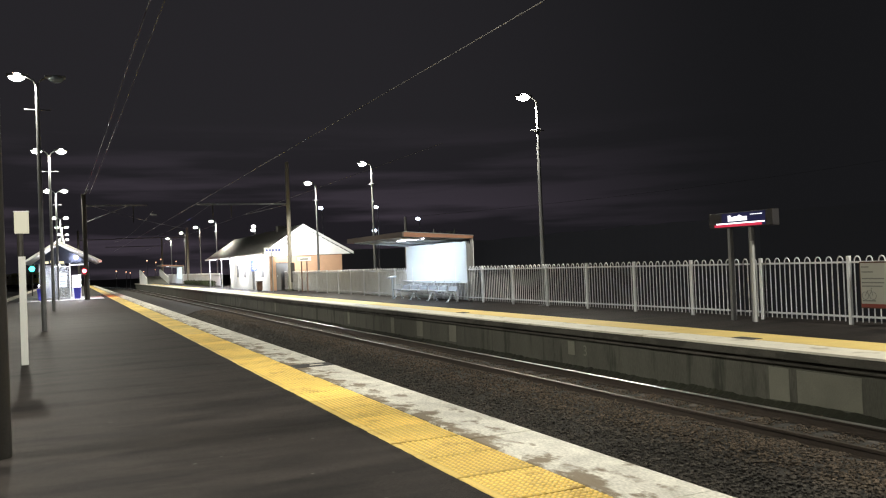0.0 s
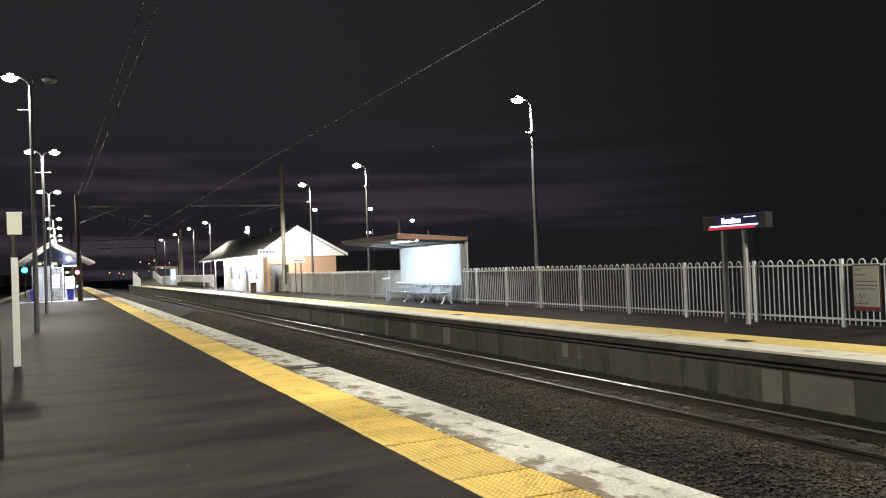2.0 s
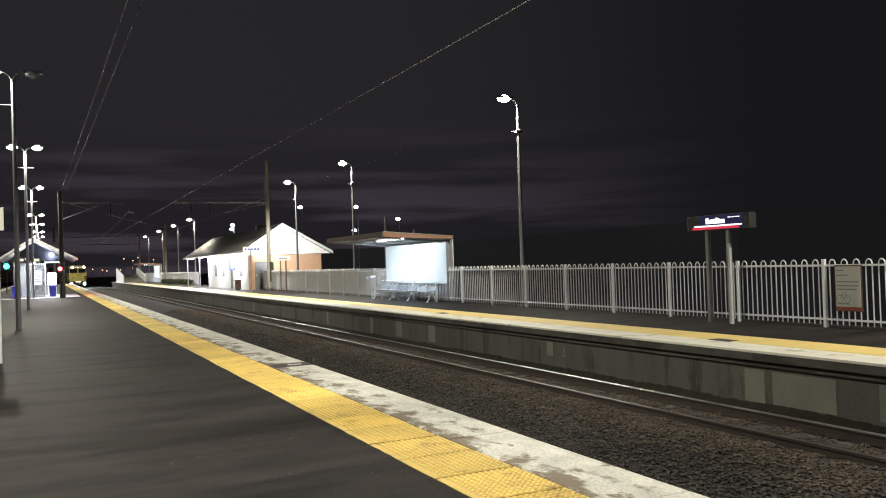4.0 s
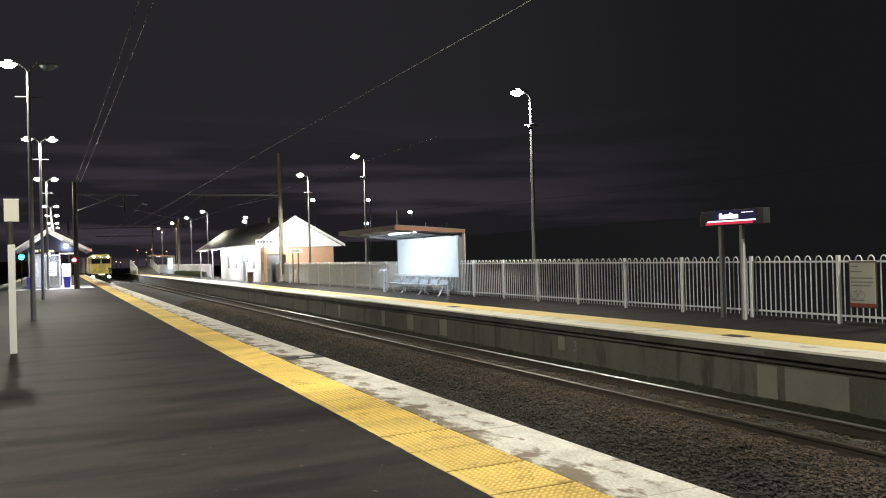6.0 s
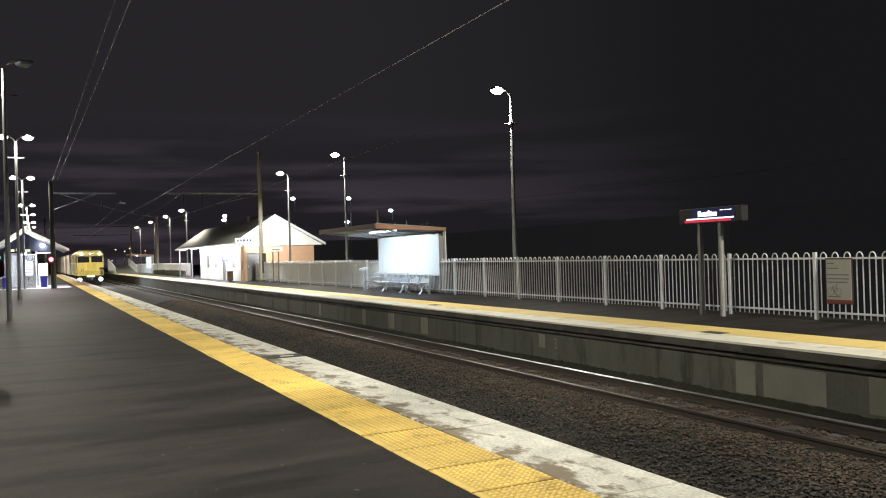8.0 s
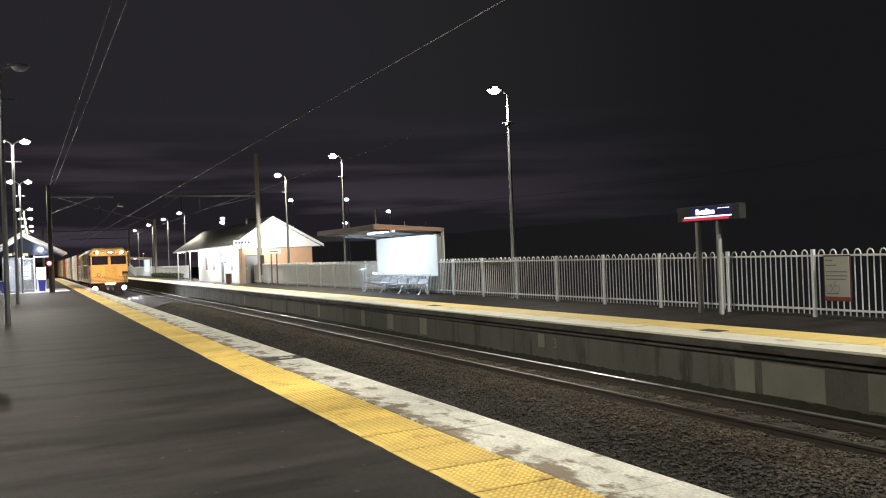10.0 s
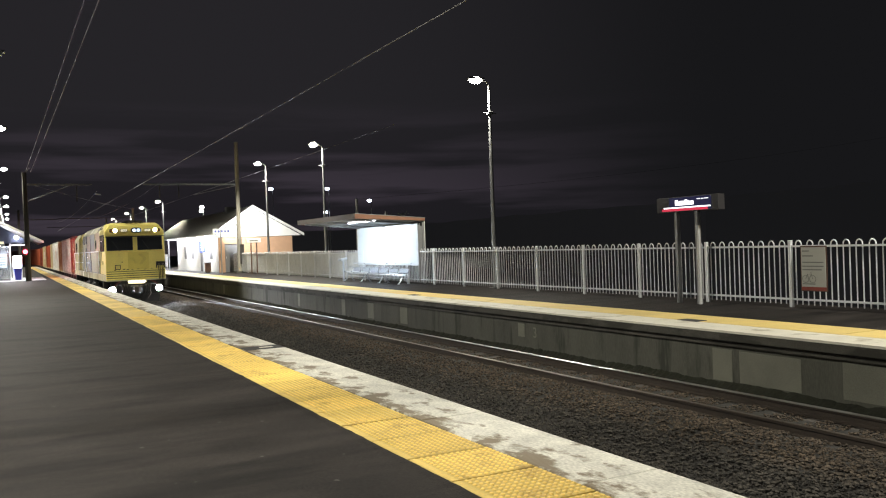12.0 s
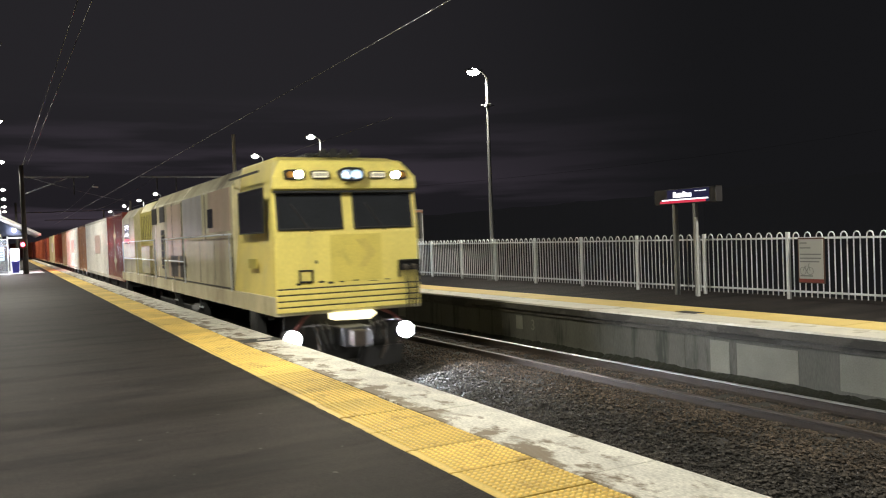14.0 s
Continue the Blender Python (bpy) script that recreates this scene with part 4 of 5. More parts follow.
part("stay", rod(B(), (0, 0, 6.15), (-3.0, 0, 5.5), 0.02, seg=6), WIRE, op)
for dx in (-4.0, -5.25):
    part("drop_arm", box(B(), dx - 0.035, -0.035, 5.3, dx + 0.035, 0.035, 6.17), DARK_STEEL, op)
# Lamp and spot added to brighten the gable; no fixture is known here.
fl_ = part("flood_lamp", box(B(), -0.28, -0.05, 3.3, -0.06, 0.12, 3.46), GALV, op, "small added lamp that brightens the gable", soft=0.01)
part("gable_fill_lens", box(B(), -0.26, 0.12, 3.32, -0.08, 0.126, 3.44), TUBE, fl_, "glowing lens")
gable_fill_spot = spot(14.18, 58.95, 3.38, 1100, (0.95, 0.97, 1.0), 120)
gable_fill_spot.matrix_basis = look((14.18, 58.95, 3.38), (15.6, 61.0, 3.5))
dp = thing("overhead_line_pole", pose(1.06, 62.6, 0), "tall dark overhead line pole on the island platform", "pole", "overhead line poles")
part("shaft", rod(B(), (0, 0, 0), (-0.05, 0, 7.3), 0.17, 0.14, 14), DARK_STEEL, dp, smooth=True)
part("bracket", bar_path(B(), [(-0.1, 0, 6.9), (0.1, 0, 7.4), (0.25, -0.3, 7.6)], 0.03), GALV, dp, "bright bracket")
part("cross_beam", box(B(), 0.0, -0.05, 6.45, 4.1, 0.05, 6.55), GALV, dp, "thin beam over the near track")
part("drop_arm", box(B(), 3.12, -0.035, 5.3, 3.19, 0.035, 6.45), DARK_STEEL, dp)
part("strut", rod(B(), (0.05, 0, 5.35), (2.78, 0, 6.45), 0.028, seg=8), GALV, dp, "pale sloping strut")
part("insulator", rod(B(), (4.3, 0, 5.85), (4.7, 0, 5.80), 0.05, seg=8), WHITE_PAINT, dp, "pale insulator")
for x, y in ((14.5, 116.0), (1.1, 118.0), (14.5, 150.0)):
    pp = thing("overhead_line_pole", pose(x, y, 0), "far dark overhead line pole", "pole", "overhead line poles")
    part("shaft", rod(B(), (0, 0, 0), (0, 0, 7.6), 0.18, 0.14, 10), WOOD_POLE if x > 5 else DARK_STEEL, pp, smooth=True)
    part("beam", box(B(), -9.0 if x > 5 else 0, -0.05, 6.3, 0 if x > 5 else 4.5, 0.05, 6.4), DARK_STEEL, pp)


def wire(pts, r, label):
    bm = B()
    rings = []
    for p in pts:
        rings.append(p)
    bar_path(bm, rings, r, 5)
    return lone("overhead_wire", bm, WIRE, label, "wire", group="overhead wires")


def sag(a, b, drop, k=10):
    a, b = Vector(a), Vector(b)
    return [a.lerp(b, i / k) - Vector((0, 0, drop * 4 * (i / k) * (1 - i / k))) for i in range(k + 1)]


wire(sag((NEAR_TRACK, 2, 4.79), (NEAR_TRACK, 118, 4.79), 0.0), 0.007, "taut contact wire above the train's track")
wire(sag((NEAR_TRACK, 62, 6.0), (NEAR_TRACK, 118, 6.0), 0.5), 0.009, "thin sagging carrier wire over the track")
wire(sag((FAR_TRACK, 20, 4.75), (FAR_TRACK, 116, 4.75), 0.0), 0.006, "taut contact wire above the empty track")
wire(sag((FAR_TRACK, 58.7, 6.3), (FAR_TRACK, 116, 6.3), 0.5), 0.009, "thin sagging carrier wire over the track")
for dx in (0.0, 0.3):
    wire(sag((1.1 + dx, 62.6, 7.35), (1.9 + dx, 8.0, 7.6), 0.1), 0.011, "thin feeder wire along the island platform")
wire(sag((1.1, 62.6, 6.6), (14.5, 116, 7.5), 0.2), 0.012, "feeder wire crossing to the far poles")
wire(sag((24.6, 62, 5.3), (120, 62, 16.5), 1.2), 0.010, "thin power line beyond the fence")
for x, h in ((24.6, 10.3), (120.0, 21.5)):
    up = thing("utility_pole", pose(x, 62, -5.0), "dark wooden power line pole beyond the fence", "pole", "power line poles")
    part("shaft", rod(B(), (0, 0, 0), (0, 0, h), 0.13, 0.1, 10), WOOD_POLE, up, smooth=True)
    part("insulator", rod(B(), (0, 0, h), (0, 0, h + 0.12), 0.04), GALV, up)

# ---- waiting kiosk on the island ----
KY = 66.0
ki = thing("waiting_room", pose(-0.42, KY, 0), "glazed waiting room with a white-edged gable roof, lit inside", "shelter")
part("roof", prism(B(), [(-2.55, 2.75), (-0.32, 4.22), (2.5, 2.70), (2.5, 2.60), (-0.32, 4.10), (-2.55, 2.65)], "y", -0.8, 11.0), ROOF_IRON, ki, "grey gable roof")
part("barge_board", prism(B(), [(-2.6, 2.78), (-0.32, 4.28), (2.55, 2.74), (2.55, 2.58), (-0.32, 4.08), (-2.6, 2.62)], "y", -0.85, -0.802), WHITE_PAINT, ki, "white barge board")
part("gable", prism(B(), [(-2.0, 2.62), (1.75, 2.62), (-0.3, 3.95)], "y", 0.0, 0.08), GABLE_BLUE, ki, "dark blue-grey gable end")
for x in (-1.55, -0.5, 0.42, 1.55):
    part("frame_post", box(B(), x - 0.04, -0.03, 0, x + 0.04, 0.05, 2.62), WHITE_PAINT if x > 0 else GALV, ki, "white frame post")
for x0, x1 in ((-1.51, -0.54), (-0.46, 0.38)):
    part("transom", box(B(), x0, -0.025, 1.95, x1, 0.04, 2.01), GALV, ki, "grey transom")
    part("kick_panel", box(B(), x0, -0.02, 0.0, x1, 0.03, 0.16), GALV, ki, "grey kick panel")
part("frame_head", box(B(), 0.42, -0.04, 2.44, 1.55, 0.06, 2.56), WHITE_PAINT, ki, "white door head")
for x0, x1 in ((-1.5, -0.54), (-0.46, 0.38)):
    p = part("pane", box(B(), x0, 0.0, 0.15, x1, 0.012, 2.4), CLEAR, ki, "clear pane")
    p.visible_shadow = False
part("side_wall", box(B(), -1.62, 0.06, 0, -1.54, 8.0, 2.62), INNER_WALL, ki, "pale wall")
part("side_wall", box(B(), 1.56, 2.5, 0, 1.64, 8.0, 2.62), INNER_WALL, ki, "pale wall")
part("rear_wall", box(B(), -1.54, 7.9, 0, -0.45, 8.0, 2.62), INNER_WALL, ki, "pale wall")
part("ceiling_tube", box(B(), -0.4, 1.0, 2.5, -0.25, 6.0, 2.56), KIOSK_LAMP, ki, "glowing tube")
part("soffit_lamp", box(B(), 0.75, -0.25, 2.92, 0.95, -0.05, 3.12), KIOSK_LAMP, ki, "glowing soffit lamp")
for x0, x1, z0 in ((-1.25, -0.95, 2.62), (-0.85, -0.62, 2.68), (-0.30, 0.05, 2.60)):
    part("header_sign", box(B(), x0, -0.03, z0, x1, -0.01, z0 + 0.17), MARKER, ki, "small lit amber header sign")
# Slab paler than the platform; its tone also carries the lamplight on it.
lone("paving", box(B(), -3.3, 64.0, -0.02, 2.2, 74.0, 0.006), PAVING, "pale concrete floor, toned to look lit, under the waiting room", "paving", "structure")
tube_light(-0.4, 69.0, 2.45, 5.0, 1.4, 260, (0.88, 0.88, 1.0))
tube_light(0.0, 65.3, 2.55, 0.4, 4.0, 150, (0.9, 0.9, 1.0))
bb = thing("wheelie_bin", pose(0.45, 65.0, 0), "blue plastic bin beside the waiting room", "bin")
part("body", prism(B(), [(-0.18, 0.06), (0.18, 0.06), (0.24, 0.78), (-0.24, 0.78)], "y", -0.25, 0.25), BLUE_BIN, bb, soft=0.015)
part("lid", box(B(), -0.26, -0.28, 0.78, 0.26, 0.28, 0.86), BLUE_BIN, bb, soft=0.015)
copy_thing(bb, pose(-1.9, 65.3, 0))
for x, w, m_, lab in ((-1.25, 0.5, SIGN_FACE, "pale notice"), (-0.1, 0.6, SHELTER_PANEL, "pale timetable")):
    nb = part("notice_board", box(B(), x - w / 2, 1.2, 0.9, x + w / 2, 1.26, 1.9), m_, ki, lab, soft=0.01)
    for k in range(4):
        part("writing_bar", box(B(), x - w / 2 + 0.06, 1.192, 1.1 + k * 0.18, x + w / 2 - 0.08, 1.199, 1.16 + k * 0.18), GREY_INK, nb)
wb = thing("waiting_bench", pose(-1.1, 69.5, 0), "grey bench along the waiting room wall", "bench")
part("seat", box(B(), -0.25, 0, 0.42, 0.25, 2.6, 0.48), GALV, wb, soft=0.01)
for y in (0.3, 2.3):
    part("leg", box(B(), -0.2, y - 0.04, 0, 0.2, y + 0.04, 0.42), GALV, wb)
vm = thing("ticket_machine", pose(0.42, 65.55, 0), "white ticket machine with a lit screen", "machine")
part("cabinet", box(B(), -0.3, 0, 0.05, 0.3, 0.45, 1.75), WHITE_PAINT, vm, soft=0.02)
part("screen", box(B(), -0.26, -0.012, 0.95, 0.26, 0.0, 1.68), KIOSK_LAMP, vm, "glowing screen")

# signals
rs = thing("railway_signal", pose(0.90, 62.1, 0), "red-lit platform signal head on a short post", "signal", "signals")
part("post", rod(B(), (0, 0, 0), (0, 0, 1.75), 0.04), DARK_STEEL, rs)
hd = part("head", box(B(), -0.17, -0.02, 1.70, 0.17, 0.2, 2.34), DARK_STEEL, rs, "black signal head", soft=0.015)
part("lens", blob(B(), (0, -0.03, 1.98), 0.13, 0.07, 0.13), RED_LENS, hd, "glowing red lens", smooth=True)
red = bpy.data.lights.new("red_signal_light", "SPOT")
red.energy, red.color, red.shadow_soft_size, red.spot_size, red.spot_blend = 2400, (1.0, 0.03, 0.04), 0.1, radians(46), 0.8
new("red_signal_light", red).matrix_basis = look((1.30, 62.6, 2.0), (4.1, 71.0, 0.9))
gs = thing("railway_signal", pose(-3.2, 86.0, 0), "green-lit signal beyond the waiting room", "signal", "signals")
part("post", rod(B(), (0, 0, 0), (0, 0, 2.2), 0.05), DARK_STEEL, gs)
gh = part("head", box(B(), -0.25, 0, 2.1, 0.25, 0.25, 2.9), DARK_STEEL, gs, "black signal head", soft=0.02)
part("lens", blob(B(), (0, -0.03, 2.5), 0.24, 0.06, 0.24), GREEN_LENS, gh, "glowing green lens", smooth=True)

# lamps in the distance: x, y, height, cool or amber
for x, y, z, lens in ((34.6, 83.0, 6.4, LENS_COOL), (30.4, 84.5, 7.8, LENS_COOL), (24.8, 86.3, 7.9, LENS_COOL), (30.2, 84.7, 5.3, LENS_COOL), (22.0, 108.0, 7.2, LENS), (21.5, 106.0, 6.6, LENS)):
    st = thing("street_lamp", pose(x, y, -5.0), "distant street lamp on a thin pole beyond the station", "street lamp", "street lamps")
    part("pole", rod(B(), (0, 0, 0), (0, 0, z + 5.0), 0.06, 0.04, 8), GALV, st)
    part("lens", blob(B(), (-0.2, 0, z + 5.0), 0.26, 0.2, 0.16), lens, st, "glowing lens", smooth=True)
for k, (x, y, z) in enumerate(((9.0, 190, 4.0), (11.5, 200, 3.8), (14.0, 175, 5.8), (17.0, 190, 5.6), (19.0, 200, 6.4), (13.0, 210, 3.6), (17.5, 230, 3.8), (20.5, 230, 4.2), (24.0, 215, 6.0))):
    st = thing("street_lamp", pose(x, y, -1.25), "distant amber street lamp beyond the platforms", "street lamp", "street lamps")
    part("pole", rod(B(), (0, 0, 0), (0, 0, z - 0.3), 0.07, 0.05, 6), GALV, st)
    part("lens", blob(B(), (0, 0, z - 0.3), 0.13, 0.12, 0.09), LENS_AMBER, st, "glowing amber lens", smooth=True)

# ramps and seats at the far end of the side platform
rp = thing("platform_ramp", pose(12.4, 136.0, 0), "white-walled ramp up to the end of the side platform", "ramp")
for x in (-1.6, 1.6):
    part("parapet", prism(B(), [(0, 0.0), (14, 0.0), (14, 2.3), (12.5, 2.3), (0, 1.0)], "x", x - 0.06, x + 0.06), WHITE_PAINT, rp, "white sloping parapet")
part("slope", prism(B(), [(0, 0.0), (14, 0.0), (14, 1.2), (0, 0.02)], "x", -1.54, 1.54), CONCRETE, rp)

# left boundary fence, far off
fl = thing("boundary_fence", pose(-9.0, 70.0, 0), "low grey fence across the far tracks", "fence")
for k in range(30):
    part("post", box(B(), -0.04, k * 2.0 - 0.04, -1.25, 0.04, k * 2.0 + 0.04, 1.2), GALV, fl)
for z in (0.2, 0.7, 1.1):
    part("rail", box(B(), -0.02, 0, z - 0.05, 0.02, 58, z + 0.05), GALV, fl)

# tree behind the shelter
rng2 = np.random.default_rng(9)
tr = thing("tree", pose(21.0, 47.0, -4.93), "slender dark tree behind the shelter", "tree")
bm = rod(B(), (0, 0, 0), (0.1, 0, 7.0), 0.16, 0.08, 8)
for k in range(6):
    a = k * 1.05
    rod(bm, (0.1, 0, 6.0 + k * 0.1), (0.1 + 0.9 * math.cos(a), 0.9 * math.sin(a), 7.4 + 0.2 * (k % 3)), 0.05, 0.02, 6)
part("trunk", bm, BARK, tr)
verts, faces = [], []
for k in range(1400):
    d = rng2.normal(size=3)
    d /= np.linalg.norm(d)
    c = d * np.array([1.7, 1.7, 0.95]) * rng2.uniform(0.35, 1.0) + (0.1, 0, 7.7)
    if noise.noise(Vector(c) * 1.3) < -0.12:
        continue
    u = rng2.normal(size=3)
    u /= np.linalg.norm(u)
    w = np.cross(u, d)
    q = len(verts)
    verts.extend([tuple(c - u * 0.09), tuple(c + w * 0.04), tuple(c + u * 0.09), tuple(c - w * 0.04)])
    faces.append((q, q + 1, q + 2, q + 3))
me = bpy.data.meshes.new("crown")
me.from_pydata(verts, [], faces)
me.materials.append(LEAF)
cr = new("crown", me)
cr.parent = tr


# ---- the train ----
LOCO_LEN, HALF = 22.1, 1.385
Z0 = -NEAR_RAIL  # heights below are given from the platform's top; the vehicles stand on the rail


def wheelset(parent, y, r=0.46):
    bm = B()
    for s in (-1, 1):
        rod(bm, (s * 0.46, y, r), (s * 0.60, y, r), r, seg=24)
        rod(bm, (s * 0.43, y, r), (s * 0.47, y, r), r + 0.03, seg=24)
    rod(bm, (-0.6, y, r), (0.6, y, r), 0.08, seg=10)
    return part("wheelset", bm, WHEEL, parent, "worn steel wheels", smooth=True)


def bogie(parent, y, axles, gap):
    bm = B()
    span = gap * (axles - 1)
    for s in (-1, 1):
        x = s * 0.86
        prism(bm, [(y - span / 2 - 0.5, 0.42), (y - span / 2 - 0.3, 0.72), (y + span / 2 + 0.3, 0.72), (y + span / 2 + 0.5, 0.42), (y + span / 4, 0.30), (y - span / 4, 0.30)], "x", x - 0.08, x + 0.08)
        for k in range(axles):
            yy = y - span / 2 + k * gap
            box(bm, x - 0.14, yy - 0.17, 0.32, x + 0.14, yy + 0.17, 0.64)
    box(bm, -0.8, y - 0.3, 0.5, 0.8, y + 0.3, 0.75)
    bg = part("bogie", bm, LOCO_BLACK, parent, "dark bogie frame", soft=0.012)
    for k in range(axles):
        wheelset(bg, y - span / 2 + k * gap)
    return bg


def locomotive():
    lo = thing("locomotive", pose(0, 0, 0), "yellow freight locomotive with lit headlights, dirty nose", "locomotive")
    z = Z0
    # cab: profile in (y, z), drawn across the width
    prof = [(0.0, z + 0.32), (0.0, z + 1.70), (0.10, z + 2.46), (0.0, z + 2.50), (0.03, z + 2.72), (0.20, z + 3.02), (0.75, z + 3.13), (3.12, z + 3.14), (3.12, z + 0.32)]
    bm = B()
    a = [bm.verts.new((-HALF, u, v)) for u, v in prof]
    b = [bm.verts.new((HALF, u, v)) for u, v in prof]
    k = len(prof)
    for i in range(k):
        bm.faces.new((a[i], a[(i + 1) % k], b[(i + 1) % k], b[i]))
    bm.faces.new(a[::-1])
    bm.faces.new(b)
    # the roof edges lean in
    for v in bm.verts:
        if v.co.z > z + 2.9:
            v.co.x *= 0.80 if v.co.z > z + 3.05 else 0.84
    cab = part("cab", bm, LOCO_YELLOW, lo, "bright yellow cab", soft=0.05)

    def front(y, zz):
        return y - 0.012 + 0.10 * max(0, zz - 1.70) / 0.76
    for x0, x1 in ((-1.30, -0.12), (0.12, 1.26)):
        bm = B()
        q = [(x0, 1.79), (x1, 1.79), (x1, 2.42), (x0, 2.42)]
        lo_v = [bm.verts.new((x, front(0, h), z + h)) for x, h in q]
        hi_v = [bm.verts.new((x, front(0, h) + 0.05, z + h)) for x, h in q]
        bm.faces.new(lo_v)
        bm.faces.new(hi_v[::-1])
        for i in range(4):
            bm.faces.new((lo_v[i], lo_v[(i + 1) % 4], hi_v[(i + 1) % 4], hi_v[i]))
        wn_ = part("windscreen", bm, CAB_GLASS, cab, "dark windscreen")
        bm = B()
        c = [Vector((x, front(0, h) - 0.008, z + h)) for x, h in q]
        bar_path(bm, c + [c[0]], 0.022, 6)
        part("rubber_seal", bm, LOCO_BLACK, wn_)
        bm = B()
        rod(bm, ((x0 + x1) / 2, -0.03, z + 1.74), ((x0 + x1) / 2 - 0.35, 0.06, z + 2.25), 0.012, seg=5)
        part("wiper", bm, LOCO_BLACK, wn_)
    # Black strip stands in for the shade under the brow.
    part("brow_shadow_strip", box(B(), -1.36, 0.0, z + 2.43, 1.36, 0.07, z + 2.47), LOCO_BLACK, cab, "black strip for the shade under the brow")
    # lights under the roof edge
    for x, w, h, m, lab in ((-0.97, 0.17, 0.07, HEADLIGHT, "glowing headlight"), (-0.50, 0.15, 0.06, MARKER, "lit number box"), (0.60, 0.14, 0.055, MARKER, "lit number box"), (1.02, 0.15, 0.065, HEADLIGHT, "glowing headlight")):
        bm = B()
        ring = [(x + w * 1.12 * math.copysign(abs(math.cos(k * math.tau / 20)) ** 0.45, math.cos(k * math.tau / 20)), z + 2.75 + h * 1.3 * math.copysign(abs(math.sin(k * math.tau / 20)) ** 0.45, math.sin(k * math.tau / 20))) for k in range(20)]
        hs = part("lamp_housing", prism(bm, ring, "y", -0.012, 0.3), LOCO_BLACK, cab, soft=0.008)
        if m is HEADLIGHT:
            side = 1 if x < 0 else -1
            part("lamp_face", rod(B(), (x + side * w * 0.42, 0.0, z + 2.75), (x + side * w * 0.42, -0.0135, z + 2.75), h * 1.0, seg=16), m, hs, lab)
            part("marker_lens", rod(B(), (x - side * w * 0.5, 0.0, z + 2.75), (x - side * w * 0.5, -0.020, z + 2.75), h * 0.85, seg=16), AMBER_OFF, hs, "unlit amber marker lens")
        else:
            face = part("lamp_face", box(B(), x - w * 0.93, -0.022, z + 2.75 - h * 0.85, x + w * 0.93, 0.0, z + 2.75 + h * 0.85), m, hs, lab, soft=0.008)
            for k in range(4):
                u = x - w * 0.70 + k * w * 0.38
                part("numeral_bar", box(B(), u, -0.025, z + 2.75 - h * 0.5, u + w * 0.24, -0.0215, z + 2.75 + h * 0.5), GREY_INK, face)
    # twin middle headlight, its bulbs at the back of the reflectors
    bm = B()
    ring = [(0.06 + 0.225 * math.copysign(abs(math.cos(k * math.tau / 24)) ** 0.6, math.cos(k * math.tau / 24)), z + 2.75 + 0.105 * math.copysign(abs(math.sin(k * math.tau / 24)) ** 0.6, math.sin(k * math.tau / 24))) for k in range(24)]
    rim = part("middle_headlight", bar_path(bm, [(u, -0.012, v) for u, v in ring + ring[:1]], 0.022, 6), LOCO_BLACK, cab, "black oval rim of the middle headlight")
    rim.matrix_basis = pose(0, -0.10, 0)
    part("backplate", prism(B(), ring, "y", 0.075, 0.16), LOCO_BLACK, rim)
    part("shroud", prism(B(), [(0.06 + (u - 0.06) * 1.05, z + 2.75 + (v - z - 2.75) * 1.05) for u, v in ring[:13]] + [(0.06 + (u - 0.06) * 0.98, z + 2.75 + (v - z - 2.75) * 0.98) for u, v in ring[12::-1]], "y", -0.02, 0.16), LOCO_BLACK, rim)
    for dx in (-0.10, 0.10):
        bm = B()
        hoops = [[bm.verts.new((0.06 + dx + r * math.cos(k * math.tau / 20), y, z + 2.75 + r * math.sin(k * math.tau / 20))) for k in range(20)] for r, y in ((0.095, -0.012), (0.088, 0.030), (0.060, 0.058), (0.024, 0.066))]
        for p, q in zip(hoops, hoops[1:]):
            for k in range(20):
                bm.faces.new((p[k], p[(k + 1) % 20], q[(k + 1) % 20], q[k]))
        part("reflector", bm, BARREL, rim, "bluish reflector", smooth=True)
        part("bulb", rod(B(), (0.06 + dx, 0.050, z + 2.75), (0.06 + dx, 0.070, z + 2.75), 0.020, seg=12), MIDDLE_BULB, rim, "glowing bulb")
    # nose bars and lower front
    for k in range(4):
        part("nose_bar", box(B(), -1.37, -0.035, z + 0.34 + k * 0.105, 1.37, 0.0, z + 0.42 + k * 0.105), LOCO_YELLOW, cab, soft=0.01)
    # Black sheet behind the nose bars takes the place of shade between them.
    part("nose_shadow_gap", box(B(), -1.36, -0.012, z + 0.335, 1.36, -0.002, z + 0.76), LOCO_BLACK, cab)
    part("socket_frame", bar_path(B(), [(-0.95, -0.02, z + 0.86), (-0.95, -0.02, z + 1.06), (-0.72, -0.02, z + 1.06), (-0.72, -0.02, z + 0.86), (-0.95, -0.02, z + 0.86)], 0.02), LOCO_BLACK, cab, "black socket frame")
    part("socket_box", box(B(), -0.92, -0.015, z + 0.88, -0.75, 0.0, z + 1.04), LOCO_YELLOW, cab)
    hb = part("hose_rack", bar_path(B(), [(0.96, -0.03, z + 0.86), (0.96, -0.05, z + 1.16), (1.36, -0.05, z + 1.16), (1.36, -0.03, z + 0.86)], 0.026), LOCO_BLACK, cab, "black hose rack")
    part("rack_plate", box(B(), 0.96, -0.012, z + 0.98, 1.36, 0.0, z + 1.15), LOCO_BLACK, hb)
    for x in (1.08, 1.26):
        part("coupling_head", rod(B(), (x, -0.01, z + 1.04), (x, -0.10, z + 1.02), 0.055, 0.045, 12), WHEEL, hb, "bare metal hose coupling")
